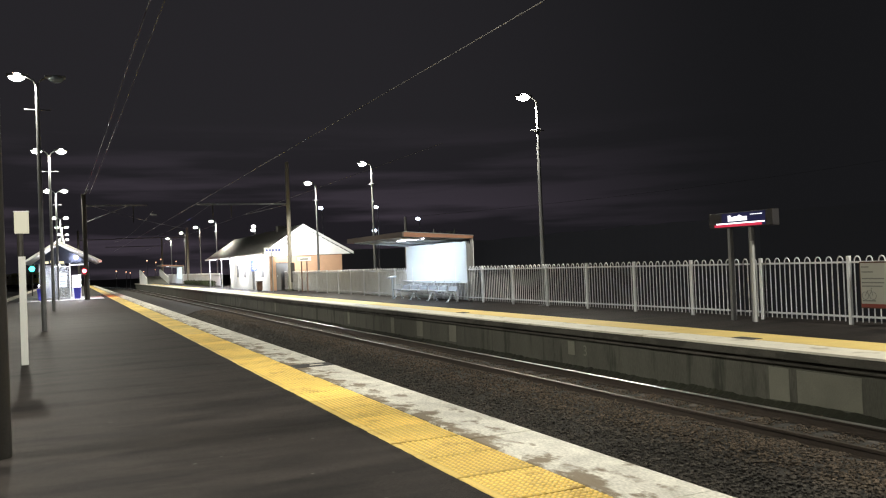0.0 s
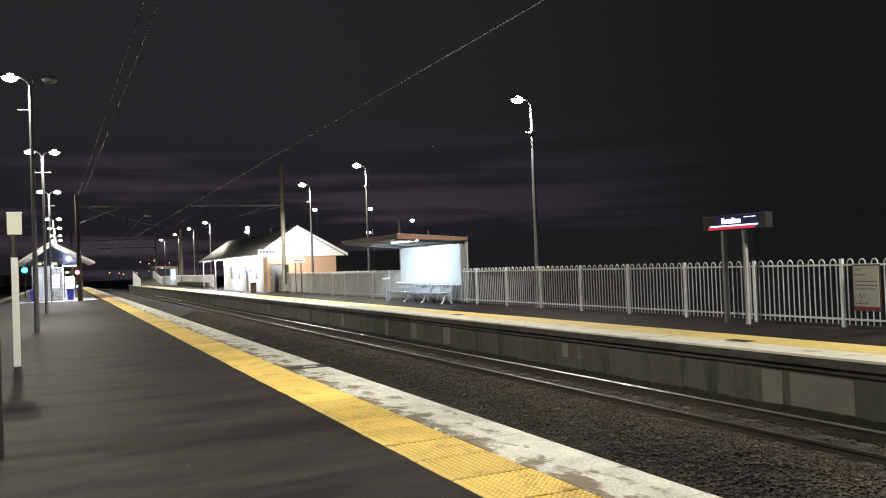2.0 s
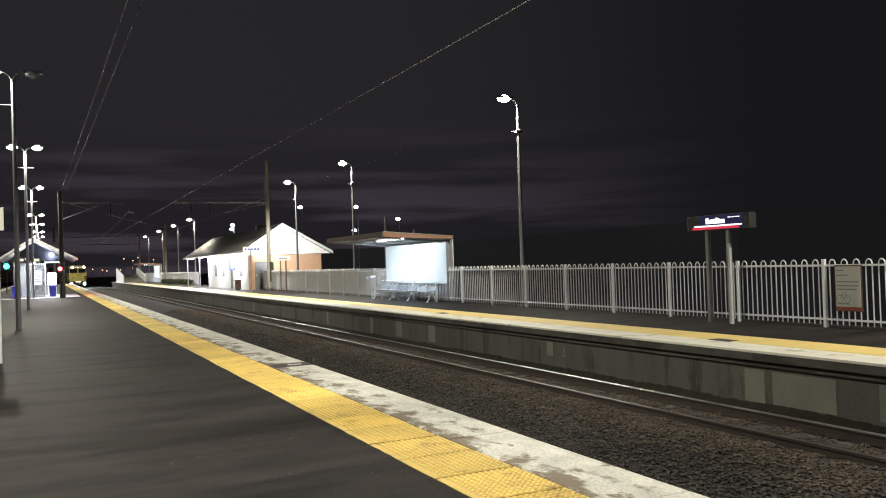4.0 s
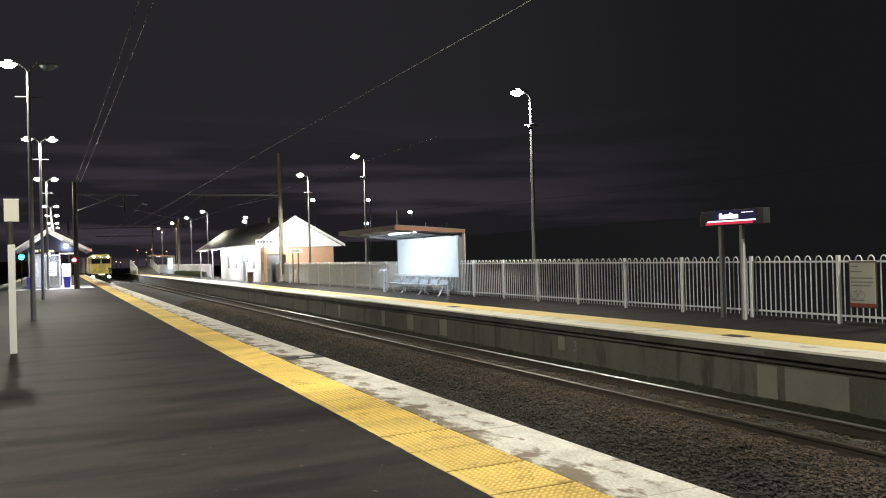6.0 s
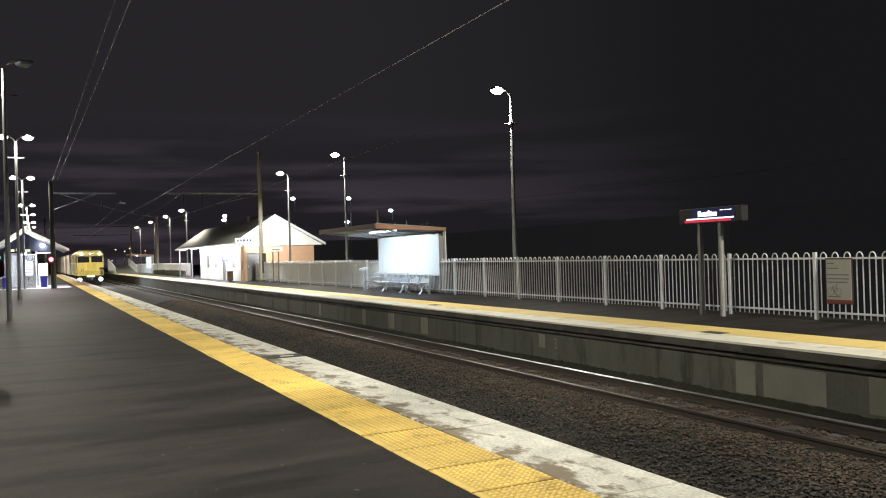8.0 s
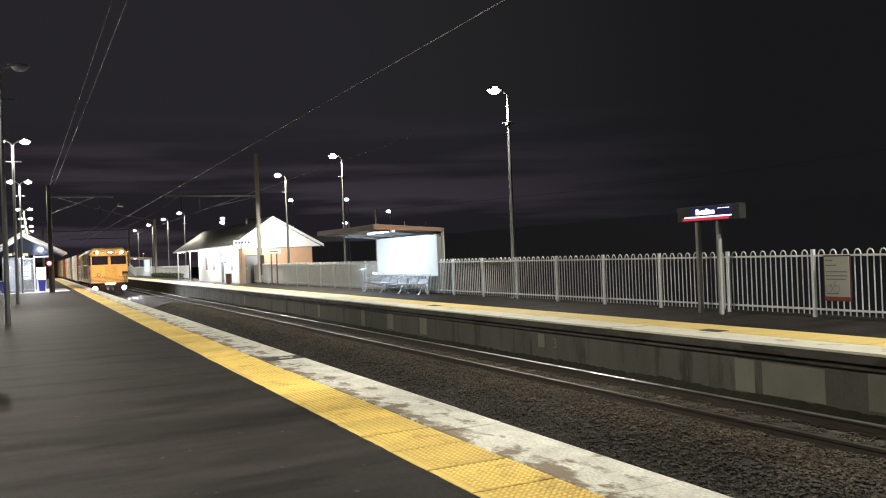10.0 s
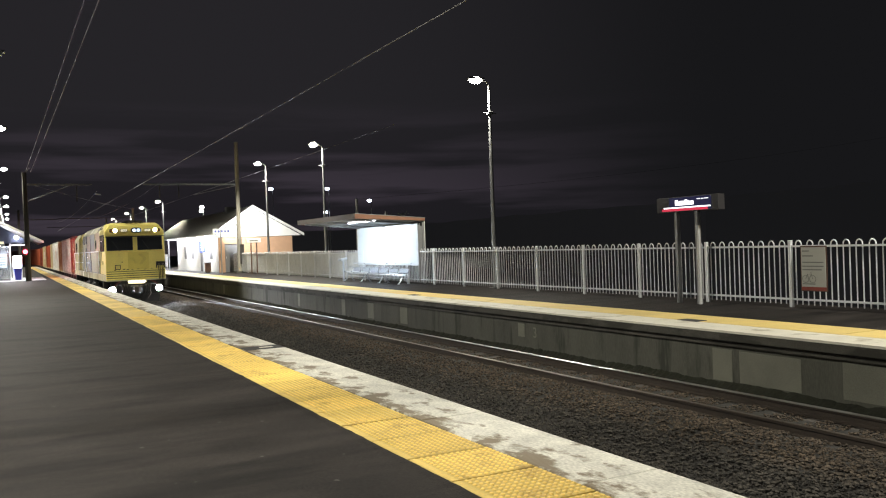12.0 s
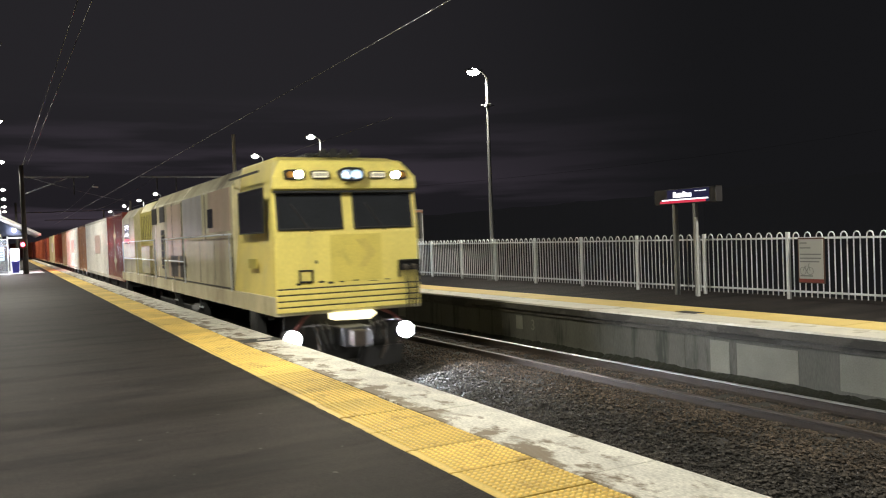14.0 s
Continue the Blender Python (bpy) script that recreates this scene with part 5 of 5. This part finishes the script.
    for k in range(4):
        part("hose", bar_path(B(), [(1.04 + k * 0.09, -0.07, z + 1.0), (1.06 + k * 0.085 - 0.03 * (k % 2), -0.13, z + 0.66), (1.07 + k * 0.07, -0.09, z + 0.3)], 0.015), LOCO_BLACK, hb)
    part("nose_panel", box(B(), -0.36, -0.005, z + 0.84, 0.62, 0.02, z + 1.68), NOSE_PANEL, cab, "darker repainted panel in the nose", soft=0.003)
    for k, (x, w, h) in enumerate(((-1.02, 0.10, 0.035), (-0.80, 0.05, 0.025), (-0.62, 0.14, 0.03), (-0.44, 0.12, 0.035), (-0.22, 0.10, 0.018), (0.02, 0.16, 0.015), (0.34, 0.2, 0.012), (0.66, 0.12, 0.014), (-0.66, 0.05, 0.05))):
        zz = z + (0.815 + 0.012 * (k % 3) if k < 8 else 1.19)
        part("paint_chip", prism(B(), [(x, zz), (x + w * 0.6, zz - h * 0.4), (x + w, zz + h * 0.2), (x + w * 0.7, zz + h), (x + w * 0.2, zz + h * 0.8)], "y", -0.0075, 0.0), LOCO_BLACK, cab)
    part("faded_emblem", prism(B(), [(0.12, z + 1.58), (0.30, z + 1.60), (0.52, z + 1.34), (0.30, z + 1.08), (0.16, z + 1.08), (0.34, z + 1.34)], "y", -0.009, 0.01), EMBLEM, cab, "faded arrow-shaped emblem")
    part("mirror", box(B(), 1.42, 0.05, z + 1.55, 1.5, 0.12, z + 2.05), DARK_STEEL, cab, soft=0.01)
    for x, y0, y1 in ((-0.32, 0.34, 0.85), (-0.14, 0.28, 0.80), (0.10, 0.36, 0.85), (0.30, 0.30, 0.80)):
        bm = rod(B(), (x, y1, z + 3.17), (x, y0 + 0.12, z + 3.17), 0.025, 0.035, 10)
        rod(bm, (x, y0 + 0.12, z + 3.17), (x, y0, z + 3.17), 0.035, 0.085, 12)
        part("roof_horn", bm, LOCO_BLACK, cab, "black horn on the roof")
    part("roof_pod", box(B(), -0.5, 0.8, z + 3.08, 0.55, 1.6, z + 3.22), LOCO_BLACK, cab, soft=0.05)
    # cab sides
    for s in (-1, 1):
        x = s * (HALF + 0.004)
        w = part("side_window", box(B(), min(x, x - s * 0.03), 0.62, z + 1.76, max(x, x - s * 0.03), 2.35, z + 2.56), CAB_GLASS, cab, "dark side window", soft=0.01)
        bm = bar_path(B(), [(x, 0.62, z + 1.76), (x, 2.35, z + 1.76), (x, 2.35, z + 2.56), (x, 0.62, z + 2.56), (x, 0.62, z + 1.76)], 0.014)
        part("seal", bm, LOCO_BLACK, w)
        part("number_panel", box(B(), min(x, x - s * 0.02), 1.2, z + 1.10, max(x, x - s * 0.02), 1.75, z + 1.28), LOCO_OLIVE, cab)
        part("door_gap", box(B(), min(x, x - s * 0.02), 3.08, z + 0.35, max(x, x - s * 0.02), 3.14, z + 1.3), LOCO_BLACK, cab)
        part("gutter", box(B(), min(x, x - s * 0.03), 0.9, z + 2.86, max(x, x - s * 0.03), 3.1, z + 2.90), LOCO_BLACK, cab)
    # frame under everything and body behind the cab
    part("frame", box(B(), -1.39, 0.02, z + 0.28, 1.39, LOCO_LEN - 0.3, z + 0.62), LOCO_SIDE, lo, "pale dirty side sill", soft=0.02)
    body_prof = [(-1.33, z + 0.62), (-1.33, z + 2.78), (-1.06, z + 3.12), (1.06, z + 3.12), (1.33, z + 2.78), (1.33, z + 0.62)]
    body = part("hood", prism(B(), body_prof, "y", 3.14, 13.95), LOCO_SIDE, lo, "faded dull yellow engine hood", soft=0.03)
    middle = part("radiator_hood", prism(B(), [(u * 0.84, v) for u, v in body_prof], "y", 13.95, 18.2), LOCO_OLIVE, lo, "narrow olive-yellow radiator hood", soft=0.03)
    rear = part("rear_hood", prism(B(), [(u, v if v < z + 1 else v - 0.10) for u, v in body_prof], "y", 18.2, LOCO_LEN - 0.35), LOCO_SIDE, lo, soft=0.03)
    for s in (-1, 1):
        def panel(name, y0, y1, h0, h1, m, out=0.012, parent=body, label="", base=1.33):
            x = s * base
            return part(name, box(B(), min(x, x + s * out), y0, z + h0, max(x, x + s * out), y1, z + h1), m, parent, label, soft=0.004)
        panel("colour_band", 3.3, 5.4, 1.85, 2.76, LOCO_RED, label="faded red band")
        panel("colour_band", 6.2, 8.6, 1.80, 2.76, LOCO_SILVER, label="silver band")
        panel("colour_band", 8.9, 11.0, 0.7, 2.70, LOCO_RED, 0.008, label="faded red band")
        panel("small_window", 4.95, 5.5, 1.95, 2.38, CAB_GLASS, 0.02)
        panel("access_door", 3.3, 7.9, 0.66, 1.70, LOCO_SIDE, 0.03)
        panel("grille", 8.4, 9.2, 0.72, 1.3, LOCO_BLACK)
        panel("grille", 9.5, 10.6, 0.72, 1.3, DARK_STEEL)
        for yy in (4.8, 6.4):
            panel("door_seam", yy, yy + 0.03, 0.68, 1.69, LOCO_BLACK, 0.034)
        for yy in (5.8, 8.75, 10.2):
            panel("hood_seam", yy, yy + 0.025, 0.66, 2.75, LOCO_BLACK, 0.014)
        # Black strip drawn as the shade along the sill.
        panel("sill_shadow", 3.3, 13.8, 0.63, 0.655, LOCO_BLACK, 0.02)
        for k in range(5):
            panel("door_rung", 11.62, 12.18, 0.98 + k * 0.22, 1.01 + k * 0.22, LOCO_SIDE, 0.05)
        panel("door_gap", 11.6, 12.2, 0.9, 2.05, LOCO_BLACK)
        panel("vent_slot", 11.5, 12.3, 2.28, 2.74, LOCO_BLACK, 0.02)
        panel("vent_slot", 12.9, 13.8, 2.25, 2.74, LOCO_BLACK, 0.02)
        panel("radiator_panel", 14.1, 17.9, 1.7, 2.70, LOCO_OLIVE, 0.03, middle, "olive-yellow radiator panel", 1.117)
        for k in range(9):
            panel("louvre", 14.3 + k * 0.4, 14.34 + k * 0.4, 1.75, 2.65, LOCO_BLACK, 0.04, middle, "", 1.117)
        panel("radiator_door", 15.2, 17.0, 0.66, 1.6, LOCO_SIDE, 0.14, middle, "", 1.117)
        panel("rear_window", 19.6, 20.9, 1.7, 2.45, CAB_GLASS, 0.012, rear)
        for h, y0, y1 in ((1.77, 3.0, 11.4), (1.77, 13.0, 21.0), (1.15, 8.2, 11.2), (1.15, 13.0, 21.0)):
            part("handrail", bar_path(B(), [(s * 1.42, y0, z + h), (s * 1.42, y1, z + h)], 0.02), STAINLESS, lo, "bright handrail")
        for y in (3.1, 8.2, 11.2, 13.0, 17.0, 21.0):
            part("stanchion", rod(B(), (s * 1.40, y, z + 0.6), (s * 1.42, y, z + 1.77), 0.018), STAINLESS, lo)
        for y in (1.6, 20.6):
            part("step", box(B(), min(s * 1.2, s * 1.38), y - 0.25, z - 0.35, max(s * 1.2, s * 1.38), y + 0.25, z + 0.28), LOCO_BLACK, lo, soft=0.01)
    part("exhaust_cowl", box(B(), -0.7, 8.0, z + 3.08, 0.7, 13.0, z + 3.2), LOCO_BLACK, body, soft=0.03)
    part("fuel_tank", prism(B(), [(-1.25, 0.95), (-1.2, 0.42), (-0.9, 0.28), (0.9, 0.28), (1.2, 0.42), (1.25, 0.95)], "y", 7.6, 13.4), LOCO_BLACK, lo, "black fuel tank", soft=0.03)
    part("air_tank", rod(B(), (-1.22, 6.6, 0.85), (-1.22, 7.5, 0.85), 0.22, seg=16), LOCO_BLACK, lo, "sooty air tank")
    for y in (6.2, 9.6):
        for k in range(3):
            # Bright steel here stands in for the light on the treads.
            part("side_step", box(B(), -1.38, y, z - 0.42 + k * 0.24, -1.18, y + 0.42, z - 0.39 + k * 0.24), STAINLESS, lo, "step tread made bright for the light on it")
        for dy in (0.0, 0.42):
            part("step_stringer", box(B(), -1.36, y + dy - 0.015, z - 0.44, -1.20, y + dy + 0.015, z + 0.28), LOCO_BLACK, lo)
    bogie(lo, 4.3, 3, 1.75)
    bogie(lo, 17.3, 3, 1.75)
    # pilot, coupler and ditch lights
    part("pilot", prism(B(), [(-1.0, 0.30), (1.0, 0.30), (1.15, 0.75), (1.1, z + 0.28), (-1.1, z + 0.28), (-1.15, 0.75)], "y", 0.50, 0.62), LOCO_BLACK, lo, "dark red-black pilot plate", soft=0.02)
    part("coupler", prism(B(), [(-0.24, 0.62), (0.24, 0.62), (0.28, 0.98), (-0.28, 0.98)], "y", -0.25, 0.3), LOCO_BLACK, lo, soft=0.04)
    part("step_plate", prism(B(), [(-0.36, z + 0.15), (0.33, z + 0.13), (0.47, z + 0.22), (0.40, z + 0.29), (-0.37, z + 0.29)], "y", -0.06, 0.25), STEP_GLOW, lo, "pale step plate above the coupler, made to glow", soft=0.02)
    for x in (-1.12, 1.05):
        bm = rod(B(), (x, 0.22, z - 0.13), (x, 0.0, z - 0.13), 0.15, 0.165, seg=24)
        ring = [(x + 0.158 * math.cos(k * math.tau / 24), -0.012, z - 0.13 + 0.158 * math.sin(k * math.tau / 24)) for k in range(25)]
        bar_path(bm, ring, 0.012, 6)
        hs = part("ditch_light", bm, LOCO_BLACK, lo, "black lamp housing")
        part("lens", rod(B(), (x, -0.001, z - 0.13), (x, -0.006, z - 0.13), 0.146, seg=24), DITCH, hs, "glowing ditch light")
    for s in (-1, 1):
        part("plough", prism(B(), [(s * 0.15, 0.16), (s * 1.08, 0.16), (s * 1.14, 0.52), (s * 0.30, 0.52)], "y", 0.30, 0.36), LOCO_BLACK, lo, "black plough blade", soft=0.01)
        part("lamp_bracket", bar_path(B(), [(s * 1.06, 0.12, z - 0.02), (s * 0.86, 0.2, z + 0.18), (s * 0.7, 0.3, z + 0.26)], 0.035), FADED_RED, lo, "dull red lamp bracket")
        part("uncoupling_lever", bar_path(B(), [(s * 0.28, -0.06, z + 0.02), (s * 0.62, -0.10, z + 0.10), (s * 0.92, -0.02, z + 0.08), (s * 0.95, 0.0, z - 0.14)], 0.018), DARK_STEEL, lo, "dark lever")
        for k in range(3):
            part("air_hose", bar_path(B(), [(s * (0.42 + k * 0.13), 0.3, z + 0.12), (s * (0.44 + k * 0.12), 0.02, z - 0.02), (s * (0.40 + k * 0.11), -0.04, z - 0.25), (s * (0.34 + k * 0.10), 0.03, z - 0.36)], 0.024, 8), LOCO_BLACK, lo)
    knuckle = part("knuckle", prism(B(), [(-0.17, -0.50), (0.02, -0.56), (0.19, -0.46), (0.14, -0.28), (-0.17, -0.22)], "z", 0.66, 0.94), RUST, lo, "rusty coupler knuckle", soft=0.03)
    part("pin", rod(B(), (0.08, -0.40, 0.60), (0.08, -0.40, 1.0), 0.035, seg=10), LOCO_BLACK, knuckle)
    for x in (-0.62, 0.62):
        part("buffer_hose", bar_path(B(), [(x, 0.15, 0.95), (x * 1.05, -0.05, 0.6), (x * 0.8, -0.08, 0.35)], 0.03), RUST, lo)
    return lo


def container(long, paint, diamonds=False):
    """A corrugated freight container, drawn from its front end along +y; its floor is at height 0."""
    co = thing("freight_container", pose(0, 0, 0), f"{paint.replace('_', ' ')} corrugated steel freight container on a wagon", "container", "containers on the train")
    m = BOX_MATS[paint]
    w, h = 1.22, 2.88
    bm = B()
    n = int((long - 0.3) / 0.28)
    step = (long - 0.3) / n
    pts = []
    for i in range(n):
        y = 0.15 + i * step
        pts += [(y, 0.0), (y + step * 0.36, 0.0), (y + step * 0.5, 0.036), (y + step * 0.86, 0.036)]
    pts.append((long - 0.15, 0.0))
    for s in (-1, 1):
        lo_v = [bm.verts.new((s * (w - 0.008 - d), y, 0.14)) for y, d in pts]
        hi_v = [bm.verts.new((s * (w - 0.008 - d), y, h - 0.10)) for y, d in pts]
        for i in range(len(pts) - 1):
            bm.faces.new((lo_v[i], lo_v[i + 1], hi_v[i + 1], hi_v[i]))
    part("side_sheet", bm, m, co)
    bm = B()
    for x in (-w, w - 0.14):
        for y in (0, long - 0.15):
            box(bm, x, y, 0, x + 0.14, y + 0.15, h)
        box(bm, x, 0.15, 0, x + 0.14, long - 0.15, 0.15)
        box(bm, x, 0.15, h - 0.11, x + 0.14, long - 0.15, h)
    for y in (0.0, long - 0.15):
        box(bm, -w + 0.14, y, 0, w - 0.14, y + 0.15, 0.15)
        box(bm, -w + 0.14, y, h - 0.11, w - 0.14, y + 0.15, h)
    part("frame", bm, m, co)
    bm = B()
    box(bm, -w + 0.1, 0.04, 0.12, w - 0.1, 0.07, h - 0.08)
    box(bm, -w + 0.1, long - 0.07, 0.12, w - 0.1, long - 0.04, h - 0.08)
    part("end_wall", bm, m, co)
    part("roof", box(B(), -w + 0.05, 0.05, h - 0.05, w - 0.05, long - 0.05, h - 0.012), m, co)
    part("door_bars", bar_path(bar_path(B(), [(-0.5, -0.02, 0.1), (-0.5, -0.02, h - 0.1)], 0.02), [(0.5, -0.02, 0.1), (0.5, -0.02, h - 0.1)], 0.02), GALV, co)
    if diamonds:
        for s in (-1, 1):
            for hh in (1.95, 0.85):
                x = s * w
                part("pointed_mark", prism(B(), [(long / 2 - 0.62, hh), (long / 2 - 0.14, hh - 0.14), (long / 2, hh - 0.54), (long / 2 + 0.14, hh - 0.14), (long / 2 + 0.62, hh), (long / 2 + 0.14, hh + 0.14), (long / 2, hh + 0.54), (long / 2 - 0.14, hh + 0.14)], "x", min(x, x + s * 0.006), max(x, x + s * 0.006)), BOX_MATS["cream"], co, "pale four-pointed mark")
    elif long > 8 and paint in ("white", "cream"):
        for s in (-1, 1):
            x = s * w
            part("faded_panel", box(B(), min(x, x + s * 0.005), 3.6, 1.15, max(x, x + s * 0.005), 6.4, 2.1), FADED, co, "faded red lettering panel")
    return co


def wagon():
    wg = thing("flat_wagon", pose(0, 0, 0), "dark skeletal container wagon", "wagon", "container wagons")
    bm = B()
    for x in (-1.1, 0.95):
        box(bm, x, 0.2, 0.80, x + 0.15, 24.6, 1.08)
    box(bm, -0.25, 0.0, 0.66, 0.25, 24.8, 1.06)
    for k in range(9):
        box(bm, -1.2, 0.3 + k * 3.0, 0.84, 1.2, 0.5 + k * 3.0, 1.09)
    part("deck", bm, LOCO_BLACK, wg, "sooty dark deck", soft=0.01)
    bogie(wg, 3.2, 2, 1.8)
    bogie(wg, 21.6, 2, 1.8)
    for y in (-0.25, 24.55):
        part("coupler", box(B(), -0.15, y, 0.7, 0.15, y + 0.5, 0.95), LOCO_BLACK, wg)
    for k in range(3):
        part("brake_box", box(B(), -1.15, 9 + k * 2.6, 0.35, -0.5, 9.9 + k * 2.6, 0.8), LOCO_BLACK, wg, soft=0.01)
    return wg


# Reds on the rear wagons stand in for the red signal light there.
LOADS = [("maroon", "white", "orange"), ("white", "cream", "rust_red"), ("rust_red", "cream", "rust_red"), ("maroon", "rust_red", "rust_red"), ("rust_red", "rust_red", "maroon"),
         ("rust_red", "maroon", "rust_red"), ("maroon", "rust_red", "orange"), ("rust_red", "cream", "rust_red"), ("white", "rust_red", "maroon")]
SHAPES = [(6.06, 12.19, 6.06), (12.19, 6.06, 6.06), (6.06, 12.19, 6.06), (6.06, 6.06, 12.19), (12.19, 6.06, 6.06), (6.06, 12.19, 6.06), (6.06, 6.06, 12.19), (6.06, 12.19, 6.06), (12.19, 6.06, 6.06)]

MOVERS = [(locomotive(), 0.0, LOCO_LEN, 0.0)]  # thing, start behind the nose, length, height of its foot
made = {}
first_wagon = wagon()
start = LOCO_LEN + 0.35
for i, (loads, shapes) in enumerate(zip(LOADS, SHAPES)):
    wg = first_wagon if i == 0 else copy_thing(first_wagon, pose(0, 0, 0))
    MOVERS.append((wg, start, 24.8, 0.0))
    y = start + 0.10
    for paint, long in zip(loads, shapes):
        key = (paint, long, i == 0 and paint == "maroon")
        if key in made:
            box_ob = copy_thing(made[key], pose(0, 0, 0))
        else:
            box_ob = made[key] = container(long, paint, key[2])
        MOVERS.append((box_ob, y, long, 1.09))
        y += long + 0.12
    start += 25.3

# ---- platform edge pieces, each its own ----
def domed_tile(long, wide, rows, cols):
    bm = B()
    box(bm, 0.060, 0.014, -0.03, wide - 0.004, long - 0.014, 0.004)
    prism(bm, [(0.0, -0.03), (0.0, 0.003), (0.010, 0.006), (0.050, 0.006), (0.060, 0.003), (0.060, -0.03)], "y", 0.010, long - 0.010)
    for i in range(rows):
        for j in range(cols):
            cx, cy = 0.062 + (i + 0.5) * (wide - 0.066) / rows, 0.016 + (j + 0.5) * (long - 0.032) / cols
            ring = [[bm.verts.new((cx + r * math.cos(k * math.tau / 6), cy + r * math.sin(k * math.tau / 6), h)) for k in range(6)] for r, h in ((0.021, 0.003), (0.012, 0.013))]
            for k in range(6):
                bm.faces.new((ring[0][k], ring[0][(k + 1) % 6], ring[1][(k + 1) % 6], ring[1][k]))
            bm.faces.new(ring[1])
    return bm


TILE = 0.69
WIDE = TILE_OUT - TILE_IN - 0.018
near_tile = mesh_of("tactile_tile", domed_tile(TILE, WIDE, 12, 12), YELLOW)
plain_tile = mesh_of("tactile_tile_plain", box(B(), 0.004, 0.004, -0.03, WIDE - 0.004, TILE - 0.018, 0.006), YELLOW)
rng3 = np.random.default_rng(3)
for k in range(255):
    y = -13.71 + k * TILE
    if y + TILE > END:
        break
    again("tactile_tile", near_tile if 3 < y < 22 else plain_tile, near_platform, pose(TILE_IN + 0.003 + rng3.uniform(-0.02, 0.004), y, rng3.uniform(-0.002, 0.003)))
bm = box(B(), 0, 0.004, -0.17, EDGE - TILE_OUT - 0.004, 2.396, 0.004)
slab = mesh_of("edge_slab", bm, WHITE_EDGE, soft=0.012)
for k in range(72):
    y = -12.4 + k * 2.4
    if y + 2.4 > END:
        break
    again("edge_slab", slab, near_platform, pose(TILE_OUT + 0.002, y, rng3.uniform(-0.002, 0.002)))
far_tile = mesh_of("far_tactile_tile", box(B(), 0, 0.004, -0.03, 0.90, 0.896, 0.006), YELLOW_FAR)
far_slab = mesh_of("far_edge_slab", box(B(), 0, 0.003, -0.034, 0.746, 2.397, 0.004), WHITE_FAR)
for k in range(175):
    y = 0.3 + k * 0.9
    if y + 0.9 > END:
        break
    again("tactile_tile", far_tile, far_platform, pose(FAR_EDGE + 0.755, y, rng3.uniform(-0.002, 0.002)))
for k in range(65):
    y = 0.3 + k * 2.4
    again("edge_slab", far_slab, far_platform, pose(FAR_EDGE + 0.004, y, 0))

# ragged seam where the asphalt laps over the tiles
bm = B()
prev = None
for k in range(900):
    y = 1.0 + k * 0.05
    x = TILE_IN - 0.004 + 0.016 * noise.noise((y * 1.1, 0, 0)) + 0.012 * noise.noise((y * 4.7, 2, 0)) + 0.006 * noise.noise((y * 15, 5, 0))
    now = [bm.verts.new((TILE_IN - 0.08, y, 0.001)), bm.verts.new((x - 0.01, y, 0.0085)), bm.verts.new((x, y, -0.01))]
    if prev:
        for i in range(2):
            bm.faces.new((prev[i], prev[i + 1], now[i + 1], now[i]))
    prev = now
part("asphalt_lip", bm, ASPHALT, near_platform, "ragged asphalt seam along the tiles")

# old gum and scuffs trodden into the asphalt
rng5 = np.random.default_rng(12)
bm = B()
for k in range(70):
    x, y, r = rng5.uniform(-4.0, 2.4), 2.5 + 22 * rng5.random() ** 1.5, rng5.uniform(0.008, 0.022)
    n_ = 7
    c = bm.verts.new((x, y, 0.0022))
    ring = [bm.verts.new((x + r * rng5.uniform(0.7, 1.2) * math.cos(i * math.tau / n_), y + r * rng5.uniform(0.7, 1.2) * math.sin(i * math.tau / n_), 0.0012)) for i in range(n_)]
    for i in range(n_):
        bm.faces.new((c, ring[i], ring[(i + 1) % n_]))
tagged(part("gum_spots", bm, GUM, near_platform, "small pale gum spots"), kind="stuff")

# black marks on the painted edges
part("stop_mark", box(B(), TILE_OUT + 0.01, 13.12, 0.0, EDGE - 0.01, 13.58, 0.0085), BLACK_MARK, near_platform, "black stop mark across the edge")
part("stop_mark_bar", box(B(), 3.52, 13.30, 0.0, 3.74, 13.40, 0.0115), WHITE_FAR, near_platform, "short white bar in the mark")
for y in (11.3, 23.2):
    part("edge_mark", box(B(), FAR_EDGE + 0.70, y, 0.0, FAR_EDGE + 0.95, y + 0.5, 0.0125), BLACK_MARK, far_platform, "black mark on the painted edge")


# ---- what moves ----
NOSE_AT_END, SPEED = 14.1, 14.6


def motions():
    for ob, behind, long, foot in MOVERS:
        rows = []
        for k in range(29):
            t = k * 0.5
            s = NOSE_AT_END + SPEED * (14.0 - t) + behind
            x0, y0, _ = line(s, NEAR_TRACK)
            x1, y1, _ = line(s + long, NEAR_TRACK)
            turn = math.degrees(math.atan2(x0 - x1, y1 - y0))
            rows.append((t, pose(x0, y0, NEAR_RAIL + foot, 0, 0, turn)))
        walk(ob, rows)


motions()
